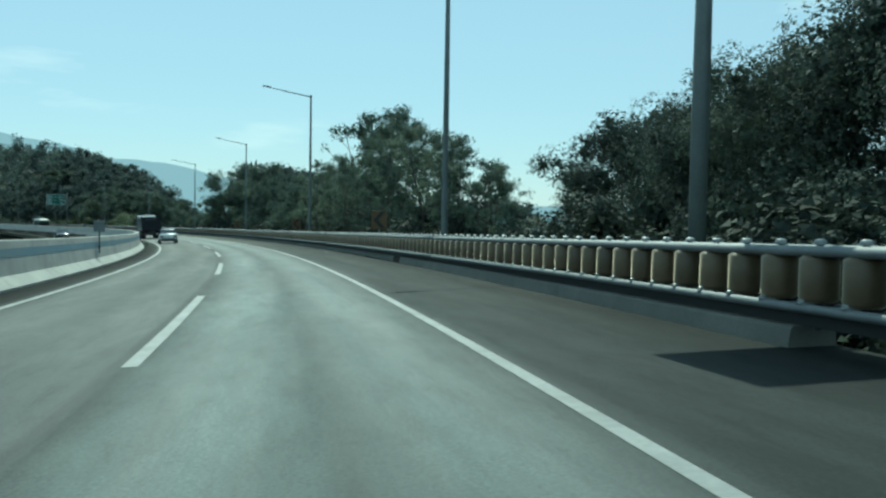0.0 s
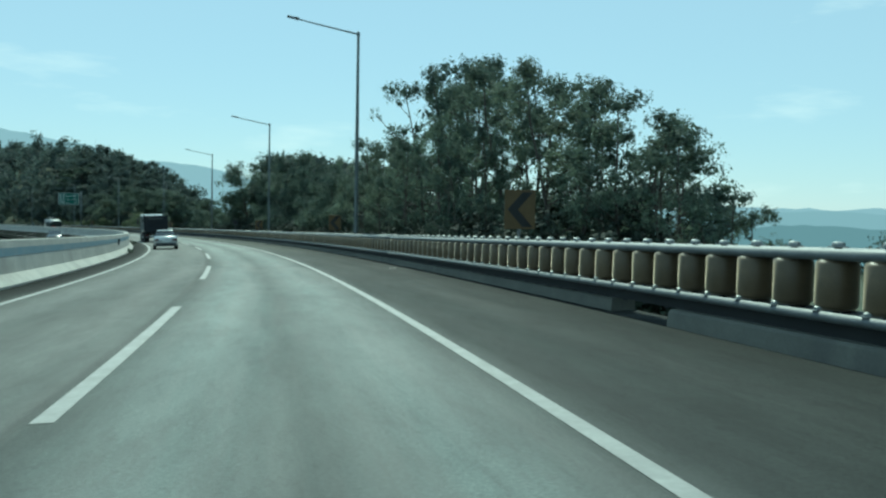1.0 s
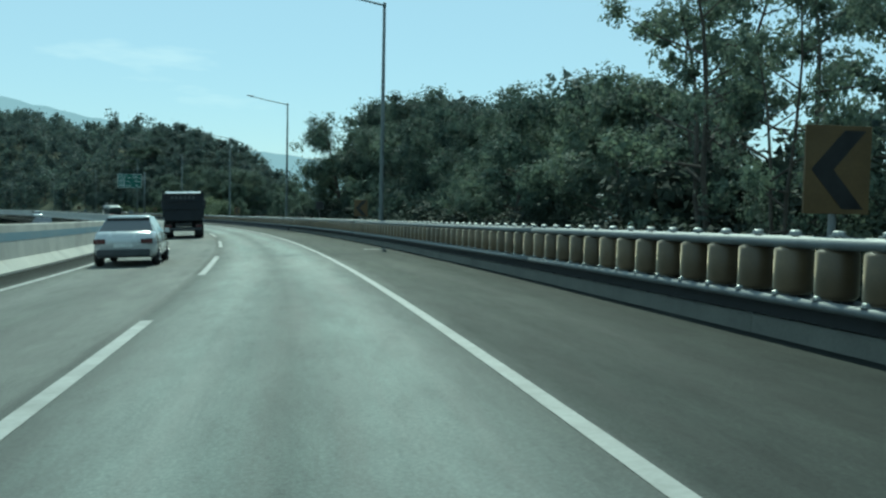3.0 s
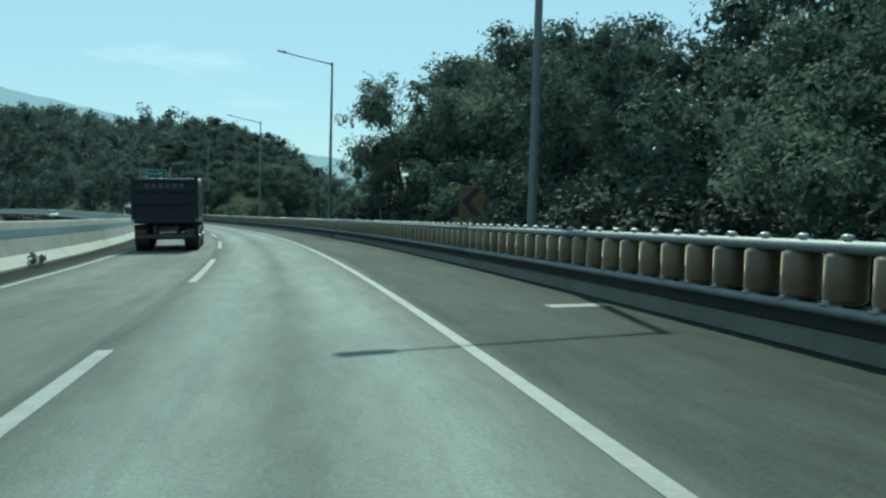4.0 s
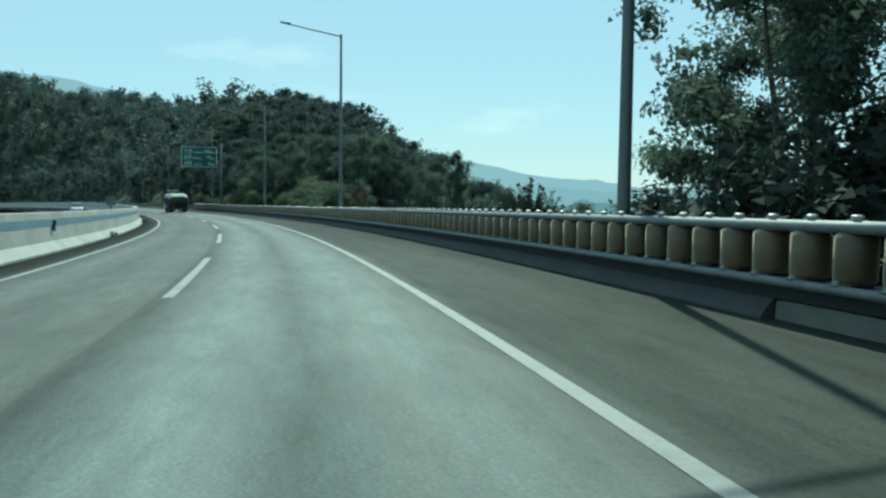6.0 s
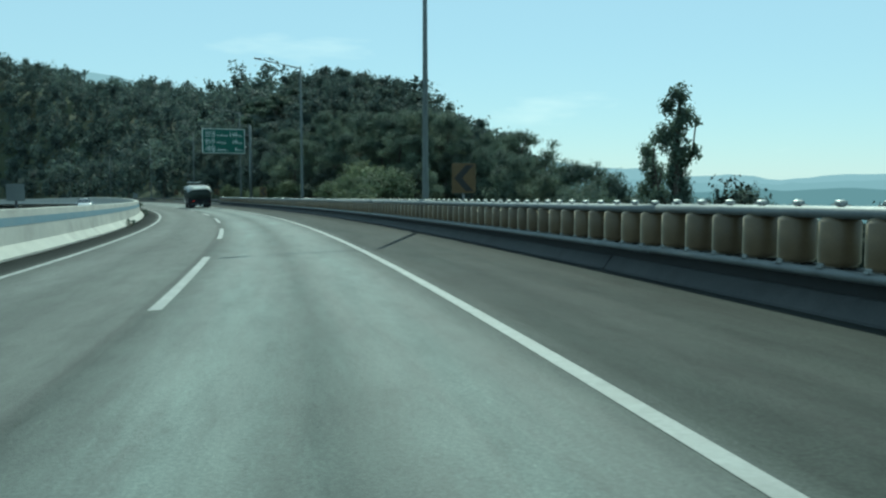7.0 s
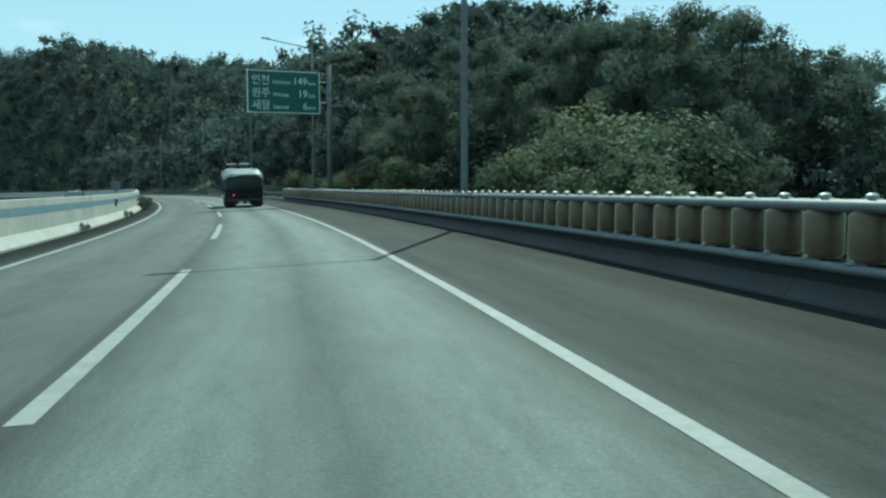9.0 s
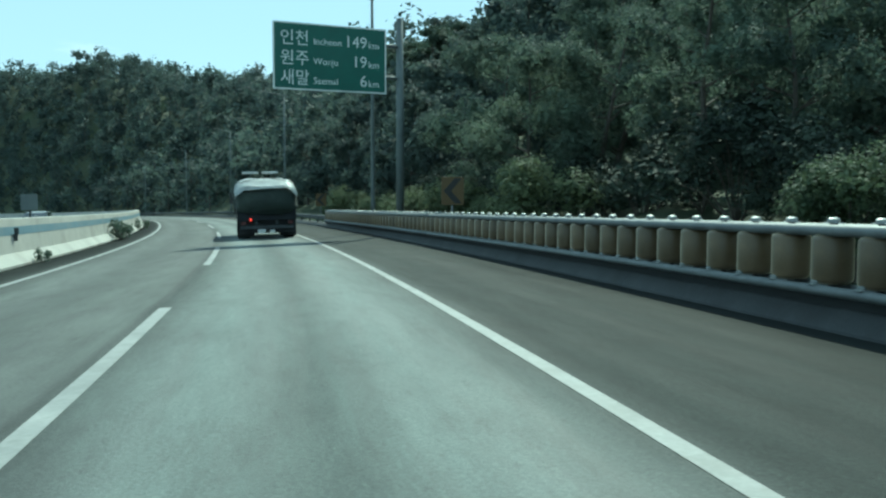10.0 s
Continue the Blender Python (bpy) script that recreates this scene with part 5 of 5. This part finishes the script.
# undergrowth behind the barrier
for k in range(62):
    s = -4 + 2.6 * k + RNG.uniform(-0.8, 0.8)
    if 32.5 < s < 51.5:
        continue
    plant(BUSH, s, RNG.uniform(8.6, 9.8), RNG.uniform(1.5, 2.8), 1.15)
for k in range(18):
    s = 0 + 8.7 * k + RNG.uniform(-0.8, 0.8)
    if 34 < s < 54:
        continue
    plant(BUSH, s, RNG.uniform(11.5, 14), RNG.uniform(1.9, 3.4), 1.25)
# open valley side
plant(IVY, 180.8, 9.7, 3.6, 0.85)
plant(IVY, 182.4, 9.8, 2.3)
plant(BUSH, 177.8, 9.6, 2.0, 0.6)
plant(SPIKY, 170.4, 9.75, 2.12)
plant(BUSH, 173.7, 9.9, 1.35, 0.5)
plant(BUSH, 175.4, 10.0, 0.95, 0.4)
for s, u, top in [(226, 27, 2.5), (223, 25.5, 1.9), (229, 29, 3.2), (219, 24, 1.2)]:
    plant(BROAD, s, u, top, 0.9)
for s, u, top in [(232, 30, 3.4), (234.5, 27, 4.6), (228, 33, 1.0), (231, 36, 1.2), (237, 25, 5.6), (233, 23.5, 5.2), (240, 23, 6.5), (240, 30, 5.6), (236, 31, 4.4), (246, 30, 7.9), (243, 26, 7.2), (205, 27, 1.1), (209, 30, 1.7), (214, 29, 1.4), (199, 33, 0.6), (220, 33, 0.9)]:
    plant(BROAD, s, u, top)
for k in range(12):
    plant(BUSH, 158 + 6 * k, RNG.uniform(8.5, 10), RNG.uniform(0.3, 0.9))
# bushes at the foot of the hill
for s, u, top in [(230, 10.2, 2.2), (232.5, 11.8, 3.6), (234.5, 10.2, 3.0), (236.5, 12.5, 4.3), (239, 10.8, 3.4), (241.5, 12.6, 3.8), (243, 9.8, 2.3), (228, 9.8, 1.4)]:
    plant(BUSH_LIGHT, s, u, top, 1.15)
for s, u, top in [(257.5, 8.2, 3.0), (262, 8.0, 2.2), (266, 8.4, 2.6), (273, 8.2, 2.4), (279, 8.4, 2.7), (286, 8.2, 2.2), (294, 8.4, 2.8), (303, 8.4, 2.4)]:
    plant(BUSH_LIGHT, s, u, top, 1.1)
for k in range(26):
    plant(BUSH, 246 + 2.7 * k, RNG.uniform(10.2, 12.0), RNG.uniform(2.4, 4.4), 1.25)
# wooded hill
for i in range(23):
    for j in range(6):
        s = 237 + 4.6 * i + RNG.uniform(-1.6, 1.6)
        u = 12.0 + 4.6 * j + RNG.uniform(-1.6, 1.6)
        if s < 246 and 8 < u < 14.5:
            continue
        plant(BROAD if s < 270 and u < 21 else HILL, s, u, ground_level(s, u) + RNG.uniform(6.8, 9.6) * min(1.0, 0.68 + (s - 237) / 55))
for s, u, top in [(245, 19, 10.0), (249, 20, 10.2), (247, 23.5, 9.8), (252, 18, 9.8), (242.5, 21.5, 9.4), (255, 21.5, 10.4)]:
    plant(BROAD, s, u, top)
plant(PINE, 309.5, 18.7, 18.6, 1.35)
plant(PINE, 313.5, 22.5, 19.8, 1.35)
plant(PINE, 318.0, 19.0, 18.8, 1.2)


def woods():
    """The far wooded slopes in one mesh of leafy clumps."""
    rng = np.random.default_rng(7)
    clumps, stems = [], bmesh.new()
    for i in range(66):
        for j in range(14):
            s = 343 + 5.8 * i + rng.uniform(-2.4, 2.4)
            u = 10 + 5.2 * j + rng.uniform(-2.2, 2.2)
            h = rng.uniform(7, 12)
            c = on_road(s, u, ground_level(s, u) - bank(s) * (u - 5.7))
            tube(stems, [c, c + Vector((0, 0, h * 0.8))], [0.14, 0.05], 4, caps=False)
            for k in range(7):
                f = rng.uniform(0.15, 0.95)
                a, q = rng.uniform(0, 6.28), rng.uniform(0.2, 1.9) * math.sin(math.pi * min(f, 0.93)) ** 0.5
                clumps.append((c.x + math.cos(a) * q, c.y + math.sin(a) * q, c.z + h * f, rng.uniform(1.1, 2.1)))
    ob = thing("far_woods", Matrix(), "dense dark green woods on the far slopes", "woods", kind="stuff")
    part("stems", stems, BARK, ob)
    part("crowns", leaves_mesh("crowns", clumps, 175000, 0.48, LEAF_HILL, rng, 0.8, 0.0), None, ob)


woods()


# ---------------------------------------------------------------- small things by the median
def weed(seed, m):
    rng = np.random.default_rng(seed)
    ob = thing("weed", m, "dark green weed growing at the foot of the median wall", "weed", "weeds at the median")
    bm = bmesh.new()
    clumps = []
    for k in range(6):
        a = rng.uniform(0, 6.28)
        p = Vector((math.cos(a) * 0.22, math.sin(a) * 0.35, rng.uniform(0.2, 0.5)))
        tube(bm, [(0, 0, -0.03), p * 0.6, p], [0.012, 0.009, 0.005], 4, caps=False)
        clumps.append((*p, rng.uniform(0.12, 0.22)))
    part("stems", bm, BARK, ob)
    part("foliage", leaves_mesh("foliage", clumps, 420, 0.05, LEAF, rng, 0.8, 0.0, 3), None, ob)
    return ob


w0 = weed(5, place(274.5, -6.42, 0.0, 0, 1.5))
for s, u, k in [(276.5, -6.45, 1.0), (255.8, -6.45, 0.6), (293, -6.45, 1.1), (240, -6.5, 0.5), (212, -6.5, 0.6), (181, -6.5, 0.45), (119, -6.5, 0.6), (88, -6.5, 0.5)]:
    copy_thing(w0, place(s, u, 0.0, 40 * k, k / 1.5))
